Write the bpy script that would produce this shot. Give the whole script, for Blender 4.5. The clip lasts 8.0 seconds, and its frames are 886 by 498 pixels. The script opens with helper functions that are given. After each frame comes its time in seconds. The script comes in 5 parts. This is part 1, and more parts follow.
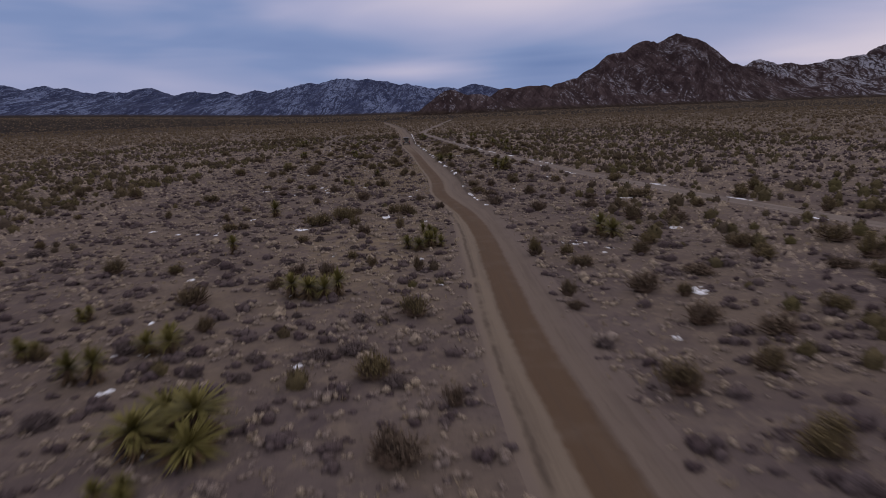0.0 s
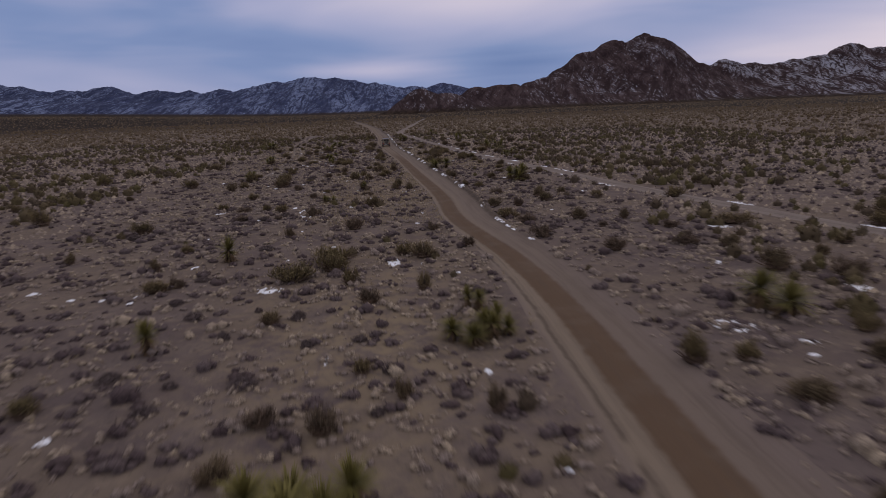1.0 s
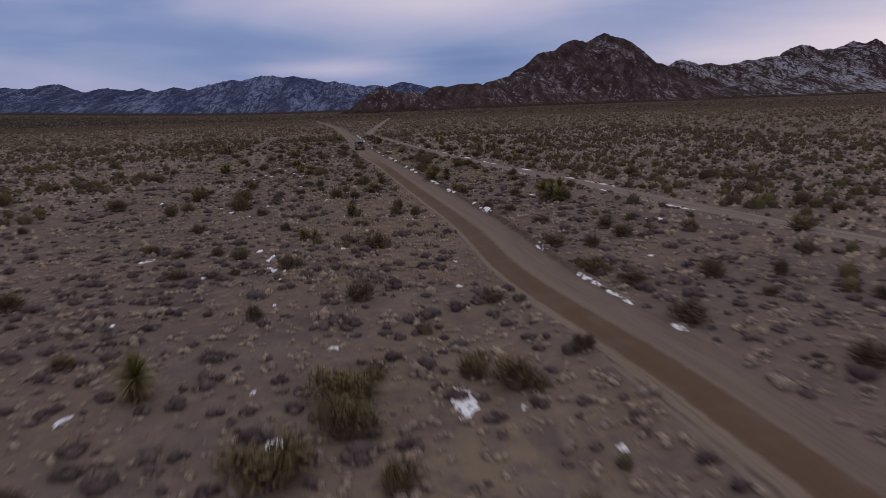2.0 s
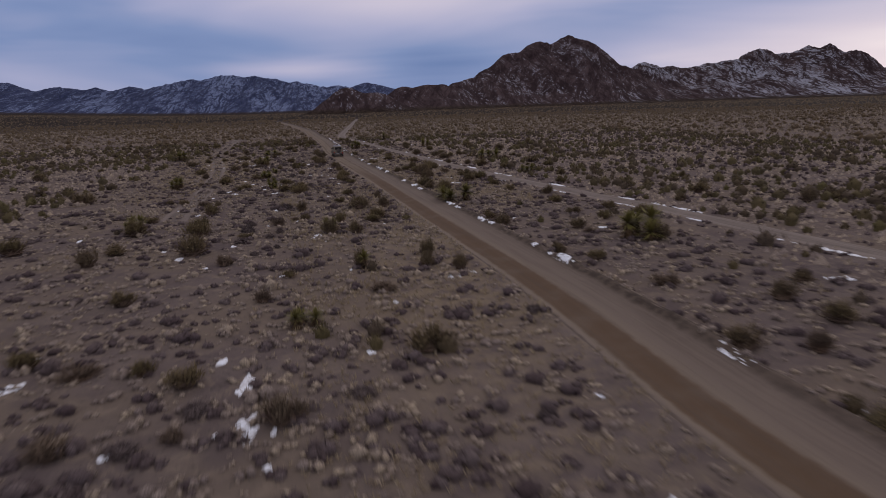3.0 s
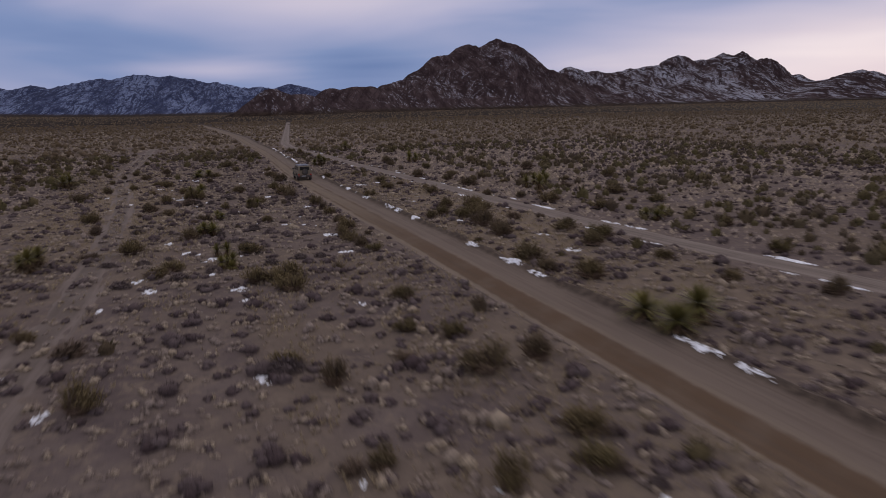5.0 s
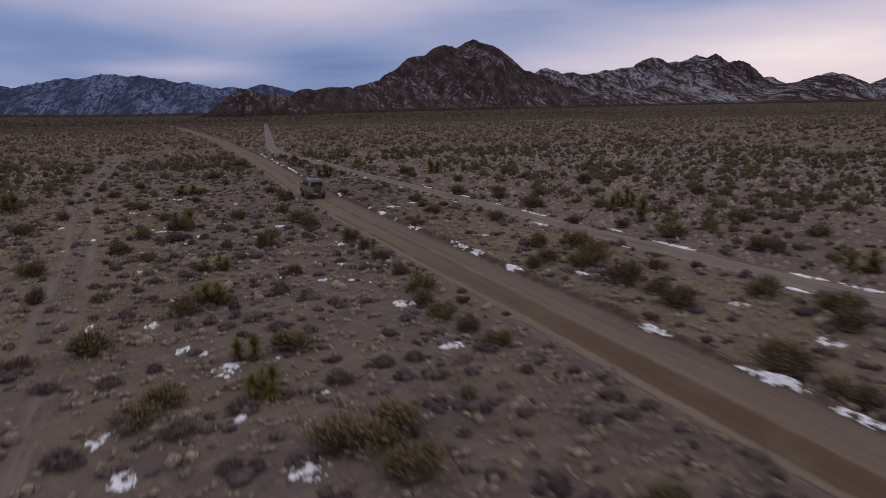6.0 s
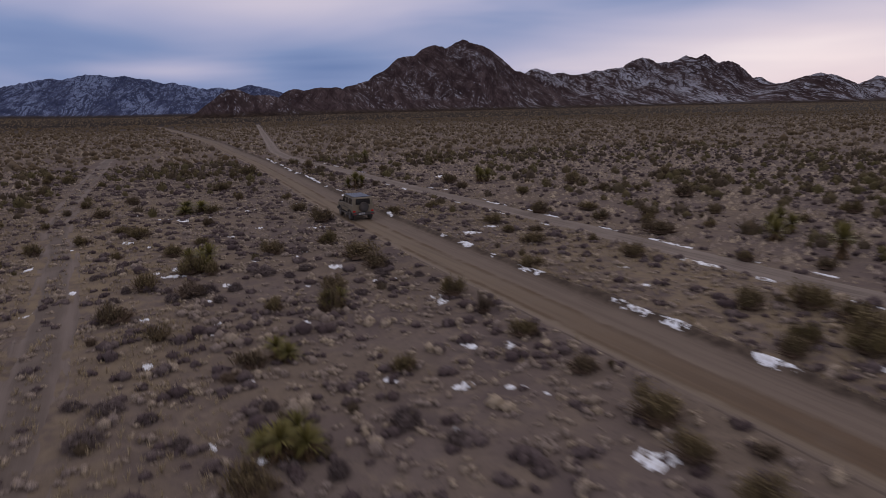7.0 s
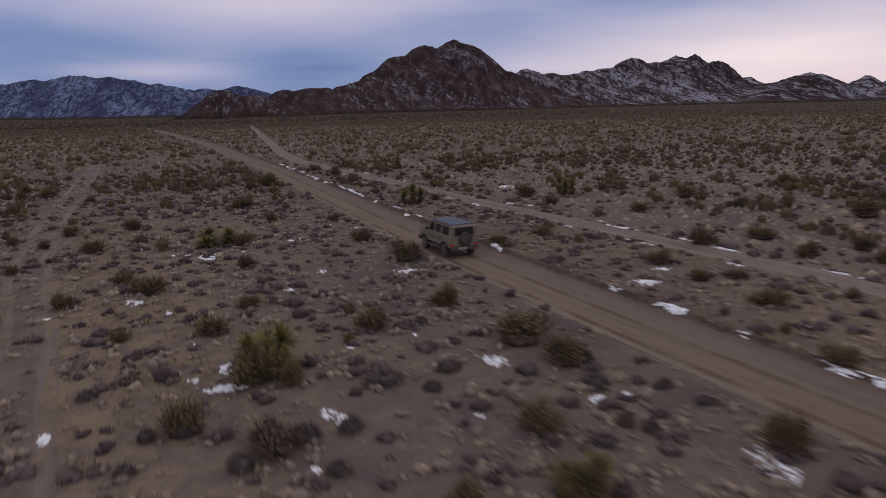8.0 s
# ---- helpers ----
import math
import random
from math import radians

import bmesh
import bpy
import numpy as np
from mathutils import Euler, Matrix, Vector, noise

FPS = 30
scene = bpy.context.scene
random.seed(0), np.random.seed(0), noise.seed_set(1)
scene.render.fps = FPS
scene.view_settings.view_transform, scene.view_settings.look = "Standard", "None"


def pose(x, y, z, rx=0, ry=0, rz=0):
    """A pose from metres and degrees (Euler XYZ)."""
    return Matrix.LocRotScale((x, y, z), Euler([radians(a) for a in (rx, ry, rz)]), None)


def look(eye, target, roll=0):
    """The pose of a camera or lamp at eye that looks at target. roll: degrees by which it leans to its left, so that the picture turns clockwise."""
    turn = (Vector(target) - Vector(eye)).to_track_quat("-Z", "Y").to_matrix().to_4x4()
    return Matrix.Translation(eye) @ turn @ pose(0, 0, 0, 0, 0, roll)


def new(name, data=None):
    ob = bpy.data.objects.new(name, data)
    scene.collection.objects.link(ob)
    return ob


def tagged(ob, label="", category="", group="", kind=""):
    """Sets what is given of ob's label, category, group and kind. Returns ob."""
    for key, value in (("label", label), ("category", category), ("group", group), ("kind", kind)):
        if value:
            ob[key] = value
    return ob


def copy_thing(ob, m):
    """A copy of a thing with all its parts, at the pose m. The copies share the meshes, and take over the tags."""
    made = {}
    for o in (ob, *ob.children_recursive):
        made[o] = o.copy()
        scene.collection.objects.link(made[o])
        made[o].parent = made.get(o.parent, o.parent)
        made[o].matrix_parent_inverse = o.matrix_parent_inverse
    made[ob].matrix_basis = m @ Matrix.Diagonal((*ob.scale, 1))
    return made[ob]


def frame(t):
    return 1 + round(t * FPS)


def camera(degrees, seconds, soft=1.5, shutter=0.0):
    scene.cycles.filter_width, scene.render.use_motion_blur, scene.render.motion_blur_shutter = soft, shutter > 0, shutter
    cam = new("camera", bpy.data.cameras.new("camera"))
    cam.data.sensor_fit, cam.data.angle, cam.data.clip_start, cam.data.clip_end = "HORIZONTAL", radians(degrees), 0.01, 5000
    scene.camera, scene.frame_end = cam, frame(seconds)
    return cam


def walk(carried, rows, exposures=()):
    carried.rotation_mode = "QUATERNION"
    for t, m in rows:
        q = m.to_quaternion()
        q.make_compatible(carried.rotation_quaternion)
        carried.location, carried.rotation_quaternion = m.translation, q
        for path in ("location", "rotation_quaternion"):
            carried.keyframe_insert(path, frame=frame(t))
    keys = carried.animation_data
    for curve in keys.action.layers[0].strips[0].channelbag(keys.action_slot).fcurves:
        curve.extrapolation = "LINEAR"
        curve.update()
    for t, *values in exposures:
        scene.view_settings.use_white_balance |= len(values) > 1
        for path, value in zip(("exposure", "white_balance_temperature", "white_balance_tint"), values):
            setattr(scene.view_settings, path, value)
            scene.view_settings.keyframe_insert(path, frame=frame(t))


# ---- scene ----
cam = camera(68.44, 8.0, soft=0.6, shutter=0.5)


def flown(x, y, z, yaw, pitch, roll):
    """The drone's pose from its place, its heading to the left of +y, its tilt and its lean."""
    a, b = radians(yaw), radians(pitch)
    ahead = (x - 10 * math.sin(a) * math.cos(b), y + 10 * math.cos(a) * math.cos(b), z + 10 * math.sin(b))
    return look((x, y, z), ahead, roll)


PATH = [
    (0, 0.000, -0.000, 9.306, 0.003, -12.039, -2.144),
    (0.25, -0.938, 4.758, 9.296, -0.649, -12.078, -2.155),
    (0.5, -1.900, 9.578, 9.269, -1.322, -12.121, -2.161),
    (0.75, -2.884, 14.463, 9.224, -2.015, -12.166, -2.162),
    (1, -3.888, 19.411, 9.165, -2.730, -12.214, -2.158),
    (1.25, -4.891, 24.426, 9.105, -3.487, -12.263, -2.145),
    (1.5, -5.865, 29.513, 9.065, -4.311, -12.310, -2.119),
    (1.75, -6.780, 34.673, 9.064, -5.223, -12.353, -2.077),
    (2, -7.632, 39.851, 9.093, -6.190, -12.387, -2.022),
    (2.25, -8.436, 44.954, 9.124, -7.133, -12.409, -1.957),
    (2.5, -9.204, 49.886, 9.129, -7.977, -12.414, -1.891),
    (2.75, -9.948, 54.660, 9.100, -8.705, -12.404, -1.825),
    (3, -10.671, 59.426, 9.062, -9.383, -12.391, -1.761),
    (3.25, -11.377, 64.343, 9.042, -10.082, -12.385, -1.698),
    (3.5, -12.065, 69.473, 9.054, -10.847, -12.392, -1.637),
    (3.75, -12.727, 74.658, 9.087, -11.671, -12.403, -1.579),
    (4, -13.352, 79.715, 9.126, -12.536, -12.408, -1.526),
    (4.25, -13.937, 84.518, 9.161, -13.425, -12.399, -1.479),
    (4.5, -14.514, 89.192, 9.200, -14.306, -12.378, -1.437),
    (4.75, -15.121, 93.922, 9.255, -15.148, -12.351, -1.397),
    (5, -15.789, 98.861, 9.334, -15.921, -12.323, -1.357),
    (5.25, -16.494, 103.925, 9.419, -16.613, -12.299, -1.318),
    (5.5, -17.185, 108.923, 9.478, -17.224, -12.284, -1.279),
    (5.75, -17.817, 113.674, 9.483, -17.751, -12.280, -1.241),
    (6, -18.394, 118.156, 9.435, -18.196, -12.285, -1.208),
    (6.25, -18.965, 122.468, 9.362, -18.558, -12.289, -1.191),
    (6.5, -19.577, 126.712, 9.292, -18.839, -12.283, -1.195),
    (6.75, -20.246, 130.962, 9.235, -19.055, -12.265, -1.223),
    (7, -20.949, 135.258, 9.181, -19.243, -12.241, -1.263),
    (7.25, -21.659, 139.638, 9.117, -19.440, -12.220, -1.303),
    (7.5, -22.359, 144.129, 9.035, -19.673, -12.207, -1.337),
    (7.75, -23.045, 148.733, 8.933, -19.946, -12.204, -1.363),
    (8, -23.718, 153.451, 8.812, -20.258, -12.210, -1.381),
]
walk(cam, [(t, flown(*row)) for t, *row in PATH])

# ---- light ----
world = bpy.data.worlds.new("dusk_sky")
scene.world = world
world.use_nodes = True


class Nodes:
    """Short hand for node trees."""

    def __init__(self, tree):
        self.tree = tree
        tree.nodes.clear()

    def add(self, kind, **sockets):
        node = self.tree.nodes.new(kind)
        for key, value in sockets.items():
            self.put(node, key.replace("_", " "), value)
        return node

    def put(self, node, key, value):
        socket = node.inputs[int(key) if key.isdigit() else key]
        if isinstance(value, bpy.types.NodeSocket):
            self.tree.links.new(value, socket)
        else:
            socket.default_value = value

    def math(self, op, a, b=0.0, c=0.0, clamp=False):
        node = self.tree.nodes.new("ShaderNodeMath")
        node.operation, node.use_clamp = op, clamp
        for n, value in enumerate((a, b, c)):
            self.put(node, str(n), value)
        return node.outputs[0]

    def mix(self, fac, a, b, blend="MIX"):
        node = self.tree.nodes.new("ShaderNodeMix")
        node.data_type, node.blend_type = "RGBA", blend
        for n, value in ((0, fac), (6, a), (7, b)):
            self.put(node, str(n), (*value, 1) if isinstance(value, tuple) and len(value) == 3 else value)
        return node.outputs[2]

    def ramp(self, fac, *stops):
        node = self.tree.nodes.new("ShaderNodeValToRGB")
        ends = node.color_ramp.elements
        while len(ends) < len(stops):
            ends.new(0.5)
        for end, (place, colour) in zip(ends, stops):
            end.position, end.color = place, (*colour, 1)
        self.put(node, "Fac", fac)
        return node.outputs[0]

    def noise(self, vector, scale, detail=4.0, rough=0.55, distortion=0.0):
        node = self.add("ShaderNodeTexNoise", Vector=vector, Scale=scale, Detail=detail, Roughness=rough, Distortion=distortion)
        return node.outputs["Fac"]

    def range(self, value, a, b, lo=0.0, hi=1.0):
        node = self.tree.nodes.new("ShaderNodeMapRange")
        node.interpolation_type = "SMOOTHSTEP"
        for n, v in enumerate((value, a, b, lo, hi)):
            self.put(node, str(n), v)
        return node.outputs[0]


SUN_AZ, SUN_EL = 52.0, 9.0  # degrees, to the right of +y and up


def build_sky():
    n = Nodes(world.node_tree)
    way = n.add("ShaderNodeTexCoord").outputs["Generated"]
    axis = n.add("ShaderNodeSeparateXYZ", Vector=way).outputs
    az = n.math("MULTIPLY", n.math("ARCTAN2", axis[0], axis[1]), 180 / math.pi)
    el = n.math("MULTIPLY", n.math("ARCSINE", axis[2]), 180 / math.pi)
    flat = n.add("ShaderNodeCombineXYZ", X=n.math("MULTIPLY", az, 0.028), Y=n.math("MULTIPLY", el, 0.16), Z=n.math("MULTIPLY", az, 0.004)).outputs[0]
    streaks = n.noise(flat, 1.5, 3.0, 0.5, 0.5)
    wide = n.noise(flat, 0.6, 2.0, 0.5, 0.3)

    def lobe(a, e, wa, we):
        p = n.math("POWER", n.math("MULTIPLY", n.math("SUBTRACT", az, a), 1 / wa), 2.0)
        q = n.math("POWER", n.math("MULTIPLY", n.math("SUBTRACT", el, e), 1 / we), 2.0)
        return n.math("EXPONENT", n.math("MULTIPLY", n.math("ADD", p, q), -1.0))

    tone = n.math("MULTIPLY_ADD", n.math("SUBTRACT", streaks, 0.5), 0.62, 0.37)
    tone = n.math("MULTIPLY_ADD", n.math("SUBTRACT", wide, 0.5), 0.30, tone)
    for a, e, wa, we, much in ((44, 3.2, 19, 3.2, 0.60), (8, 9.2, 14, 2.6, 0.44), (9.5, 3.6, 7, 1.4, -0.26), (-2, 3.4, 7, 0.8, 0.26), (-9, 5.4, 10, 1.3, -0.10), (36, 9.5, 13, 2.2, -0.14)):
        tone = n.math("MULTIPLY_ADD", lobe(a, e, wa, we), much, tone)
    cloud = n.ramp(tone, (0.0, (0.085, 0.16, 0.37)), (0.28, (0.21, 0.28, 0.50)), (0.52, (0.40, 0.41, 0.60)), (0.78, (0.63, 0.57, 0.69)), (1.0, (0.82, 0.735, 0.80)))
    cloud = n.mix(n.range(el, 10.0, 24.0), cloud, (0.685, 0.640, 0.71))
    sky = n.add("ShaderNodeTexSky")
    sky.sky_type, sky.sun_disc = "NISHITA", False
    sky.sun_elevation, sky.sun_rotation = radians(SUN_EL), radians(SUN_AZ)
    clear = n.add("ShaderNodeBackground", Color=sky.outputs[0], Strength=0.06)
    cover = n.add("ShaderNodeBackground", Color=cloud, Strength=1.0)
    both = n.add("ShaderNodeMixShader", Fac=0.96)
    n.put(both, "1", clear.outputs[0])
    n.put(both, "2", cover.outputs[0])
    n.add("ShaderNodeOutputWorld", Surface=both.outputs[0])


build_sky()
sun = new("sun", bpy.data.lights.new("sun", "SUN"))
sun.data.energy, sun.data.angle, sun.data.color = 0.5, radians(25), (1.0, 0.86, 0.78)
sun.matrix_world = look((0, 0, 0), (-math.sin(radians(SUN_AZ)) * math.cos(radians(SUN_EL)), -math.cos(radians(SUN_AZ)) * math.cos(radians(SUN_EL)), -math.sin(radians(SUN_EL))))


# ---- materials ----
def material(name, rough=0.9, metal=0.0, spec=0.3):
    """A node material: its Nodes, its shader and itself."""
    m = bpy.data.materials.new(name)
    m.use_nodes = True
    n = Nodes(m.node_tree)
    bsdf = n.add("ShaderNodeBsdfPrincipled", Roughness=rough, Metallic=metal)
    bsdf.inputs["Specular IOR Level"].default_value = spec
    n.add("ShaderNodeOutputMaterial", Surface=bsdf.outputs[0])
    return n, bsdf, m


def bump(n, bsdf, height, strength, distance):
    n.put(bsdf, "Normal", n.add("ShaderNodeBump", Strength=strength, Distance=distance, Height=height).outputs[0])


def place(n):
    return n.add("ShaderNodeNewGeometry").outputs["Position"]


def sand_material():
    n, b, m = material("desert_sand", 1.0, spec=0.02)
    p = place(n)
    big, mid, fine, grit = n.noise(p, 0.045, 3), n.noise(p, 0.35, 4), n.noise(p, 2.2, 5, 0.65), n.noise(p, 14, 4, 0.7)
    c = n.mix(n.range(mid, 0.35, 0.7), (0.100, 0.078, 0.076), (0.139, 0.111, 0.101))
    c = n.mix(n.range(big, 0.4, 0.65, 0.0, 0.6), c, (0.145, 0.114, 0.102))
    c = n.mix(n.range(fine, 0.52, 0.75, 0.0, 0.7), c, (0.059, 0.050, 0.048))
    c = n.mix(n.range(grit, 0.55, 0.8, 0.0, 0.5), c, (0.174, 0.144, 0.134))
    c = n.mix(n.range(n.noise(p, 0.11, 4, 0.6), 0.42, 0.62, 0.0, 0.7), c, (0.153, 0.120, 0.093))
    c = n.mix(n.range(n.noise(p, 0.16, 3, 0.6, 1.0), 0.54, 0.68, 0.0, 0.6), c, (0.085, 0.067, 0.069))
    litter = n.noise(p, 1.1, 6, 0.75, 0.6)
    c = n.mix(n.range(litter, 0.5, 0.64, 0.0, 0.7), c, (0.191, 0.150, 0.118))
    c = n.mix(n.range(n.noise(p, 3.6, 5, 0.75), 0.56, 0.68, 0.0, 0.65), c, (0.047, 0.045, 0.041))
    axis = n.add("ShaderNodeSeparateXYZ", Vector=p).outputs
    straw = n.noise(p, 0.9, 5, 0.7, 0.4)
    for x, y, wx, wy in ((-29.0, 180.0, 8.0, 36.0), (2.5, 156.0, 6.0, 32.0), (-5.0, 96.0, 5.0, 20.0), (-6.0, 46.0, 6.0, 16.0)):
        lobe = n.math("ADD", n.math("POWER", n.math("MULTIPLY", n.math("SUBTRACT", axis[0], x), 1 / wx), 2.0), n.math("POWER", n.math("MULTIPLY", n.math("SUBTRACT", axis[1], y), 1 / wy), 2.0))
        field = n.math("EXPONENT", n.math("MULTIPLY", lobe, -1.0))
        c = n.mix(n.math("MULTIPLY", field, n.range(straw, 0.38, 0.62, 0.0, 0.85)), c, (0.215, 0.168, 0.112))
    # far off the plain is closed scrub, its bushes' self-shadow painted into the colour
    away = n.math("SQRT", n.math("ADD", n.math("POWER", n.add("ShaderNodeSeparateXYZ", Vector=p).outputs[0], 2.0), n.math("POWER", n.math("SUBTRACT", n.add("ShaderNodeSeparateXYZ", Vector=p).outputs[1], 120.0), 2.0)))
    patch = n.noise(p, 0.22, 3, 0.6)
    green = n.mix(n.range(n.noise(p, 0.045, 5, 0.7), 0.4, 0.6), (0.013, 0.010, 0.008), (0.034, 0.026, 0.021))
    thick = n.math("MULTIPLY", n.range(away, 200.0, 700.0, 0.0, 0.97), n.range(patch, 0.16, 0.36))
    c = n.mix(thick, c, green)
    n.put(b, "Base Color", c)
    bump(n, b, n.math("ADD", fine, n.math("MULTIPLY", grit, 0.5)), 0.6, 0.08)
    return m


def road_material():
    """Graded dirt road: UV x is metres from the middle line, y metres along it."""
    n, b, m = material("road_dirt", 0.95, spec=0.08)
    axis = n.add("ShaderNodeSeparateXYZ", Vector=n.add("ShaderNodeUVMap").outputs[0]).outputs
    p = place(n)
    along = n.add("ShaderNodeCombineXYZ", X=n.math("MULTIPLY", axis[0], 0.5), Y=n.math("MULTIPLY", axis[1], 0.12)).outputs[0]
    sway = n.math("MULTIPLY", n.math("SUBTRACT", n.noise(along, 1.0, 3), 0.5), 0.25)
    rag = n.math("MULTIPLY", n.math("SUBTRACT", n.noise(p, 1.6, 4, 0.65), 0.5), 0.36)
    u = n.math("ADD", axis[0], n.math("ADD", sway, rag))
    long = n.add("ShaderNodeCombineXYZ", X=n.math("MULTIPLY", axis[0], 2.2), Y=n.math("MULTIPLY", axis[1], 0.09)).outputs[0]
    streak, grit, stain = n.noise(long, 1.0, 5, 0.6), n.noise(p, 9.0, 5, 0.7), n.noise(p, 0.5, 4)
    lane = n.math("ADD", n.range(axis[1], 44.0, 76.0, 0.16, -0.66), n.math("ADD", n.range(axis[1], 110.0, 150.0, 0.0, 0.26), n.range(axis[1], -5.0, 32.0, 0.30, 0.0)))
    rim = n.range(axis[1], 46.0, 70.0, -1.40, -1.95)
    v = n.math("SUBTRACT", u, lane)
    left, right = (0.176, 0.139, 0.105), (0.152, 0.119, 0.097)
    c = n.mix(n.range(u, -0.3, 0.9), left, right)
    c = n.mix(n.range(u, -1.9, -1.35, 0.8, 0.0), c, (0.158, 0.125, 0.106))
    band = n.math("MULTIPLY", n.range(v, -0.92, -0.66), n.range(v, 0.56, 0.88, 1.0, 0.0))
    band = n.math("MULTIPLY", band, n.range(axis[1], 135.0, 175.0, 1.0, 0.15))
    c = n.mix(band, c, (0.100, 0.066, 0.043))

    def line(at, wide, much, across=u):
        off = n.math("ABSOLUTE", n.math("SUBTRACT", across, at))
        return n.math("MULTIPLY", n.range(off, 0.0, wide, much, 0.0), n.range(n.noise(p, 0.35, 3), 0.35, 0.55))

    c = n.mix(line(rim, 0.20, 0.65), c, (0.050, 0.038, 0.031))
    worn = n.range(axis[1], 130.0, 170.0)
    for at in (-0.8, 0.8):
        c = n.mix(n.math("MULTIPLY", line(at, 0.36, 0.95, v), worn), c, (0.090, 0.061, 0.038))
    for at, much in ((-1.2, 0.25), (1.4, 0.25), (2.0, 0.4)):
        c = n.mix(line(at, 0.10, much), c, (0.080, 0.061, 0.050))
    c = n.mix(line(1.75, 0.30, 0.30), c, (0.090, 0.072, 0.064))
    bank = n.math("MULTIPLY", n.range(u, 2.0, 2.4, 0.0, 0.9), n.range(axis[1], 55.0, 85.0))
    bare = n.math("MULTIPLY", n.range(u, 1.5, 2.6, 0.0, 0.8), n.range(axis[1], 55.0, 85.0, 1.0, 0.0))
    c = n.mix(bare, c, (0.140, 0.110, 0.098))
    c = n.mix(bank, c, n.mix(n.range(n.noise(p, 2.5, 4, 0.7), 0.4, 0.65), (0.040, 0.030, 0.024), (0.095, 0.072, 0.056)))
    c = n.mix(n.range(streak, 0.45, 0.68, 0.0, 0.32), c, (0.080, 0.060, 0.047))
    c = n.mix(n.range(stain, 0.45, 0.7, 0.0, 0.25), c, (0.150, 0.120, 0.096))
    c = n.mix(n.range(grit, 0.6, 0.8, 0.0, 0.35), c, (0.180, 0.152, 0.126))
    n.put(b, "Base Color", c)
    bump(n, b, n.math("ADD", streak, n.math("MULTIPLY", grit, 0.4)), 0.5, 0.05)
    return m


def track_material(name, band, shoulder, ruts, streaks=0.6, half=0.78):
    """Graded dirt: UV x is metres from the middle line, y metres along it."""
    n, b, m = material(name, 0.92, spec=0.2)
    uv = n.add("ShaderNodeUVMap").outputs[0]
    axis = n.add("ShaderNodeSeparateXYZ", Vector=uv).outputs
    p = place(n)
    wave = n.math("MULTIPLY", n.math("SUBTRACT", n.noise(p, 0.16, 3), 0.5), 0.9)
    across = n.math("ADD", axis[0], wave)
    side = n.math("ABSOLUTE", across)
    long = n.add("ShaderNodeCombineXYZ", X=n.math("MULTIPLY", axis[0], 3.2), Y=n.math("MULTIPLY", axis[1], 0.10)).outputs[0]
    streak, grit, stain = n.noise(long, 1.0, 5, 0.65), n.noise(p, 9.0, 5, 0.7), n.noise(p, 0.5, 4)
    c = n.mix(n.range(side, 0.4, 0.85), band, shoulder)
    if ruts:
        rut = n.math("ABSOLUTE", n.math("SUBTRACT", side, half))
        c = n.mix(n.range(rut, 0.1, 0.4, 0.75, 0.0), c, ruts)
    c = n.mix(n.range(streak, 0.42, 0.68, 0.0, streaks), c, (0.074, 0.055, 0.045))
    c = n.mix(n.range(stain, 0.45, 0.7, 0.0, 0.35), c, (0.186, 0.152, 0.133))
    c = n.mix(n.range(grit, 0.6, 0.8, 0.0, 0.4), c, (0.211, 0.186, 0.167))
    n.put(b, "Base Color", c)
    bump(n, b, n.math("ADD", streak, n.math("MULTIPLY", grit, 0.4)), 0.5, 0.06)
    return m


def leaf_material(name, *tones, rough=0.85, each_leaf=0.2, gap=0.62):
    """Foliage: each plant has a tone of its own, each leaf a little one."""
    n, b, m = material(name, rough, spec=0.08)
    tone = n.add("ShaderNodeAttribute")
    tone.attribute_name = "tone"
    own = n.add("ShaderNodeObjectInfo").outputs["Random"]
    each = n.add("ShaderNodeNewGeometry").outputs["Random Per Island"]
    fac = n.math("FRACT", n.math("ADD", tone.outputs["Fac"], own))
    fac = n.math("MULTIPLY_ADD", n.math("SUBTRACT", each, 0.5), each_leaf, fac)
    c = n.ramp(fac, *[(i / (len(tones) - 1), c) for i, c in enumerate(tones)])
    # noise flecks paint the dark between twigs into the leaf colour
    gap_shade = n.range(n.noise(place(n), 26.0, 3, 0.75), 0.42, 0.60, gap, 0.0)
    n.put(b, "Base Color", n.mix(gap_shade, c, n.mix(1.0, c, (0.25, 0.24, 0.24), "MULTIPLY")))
    return m


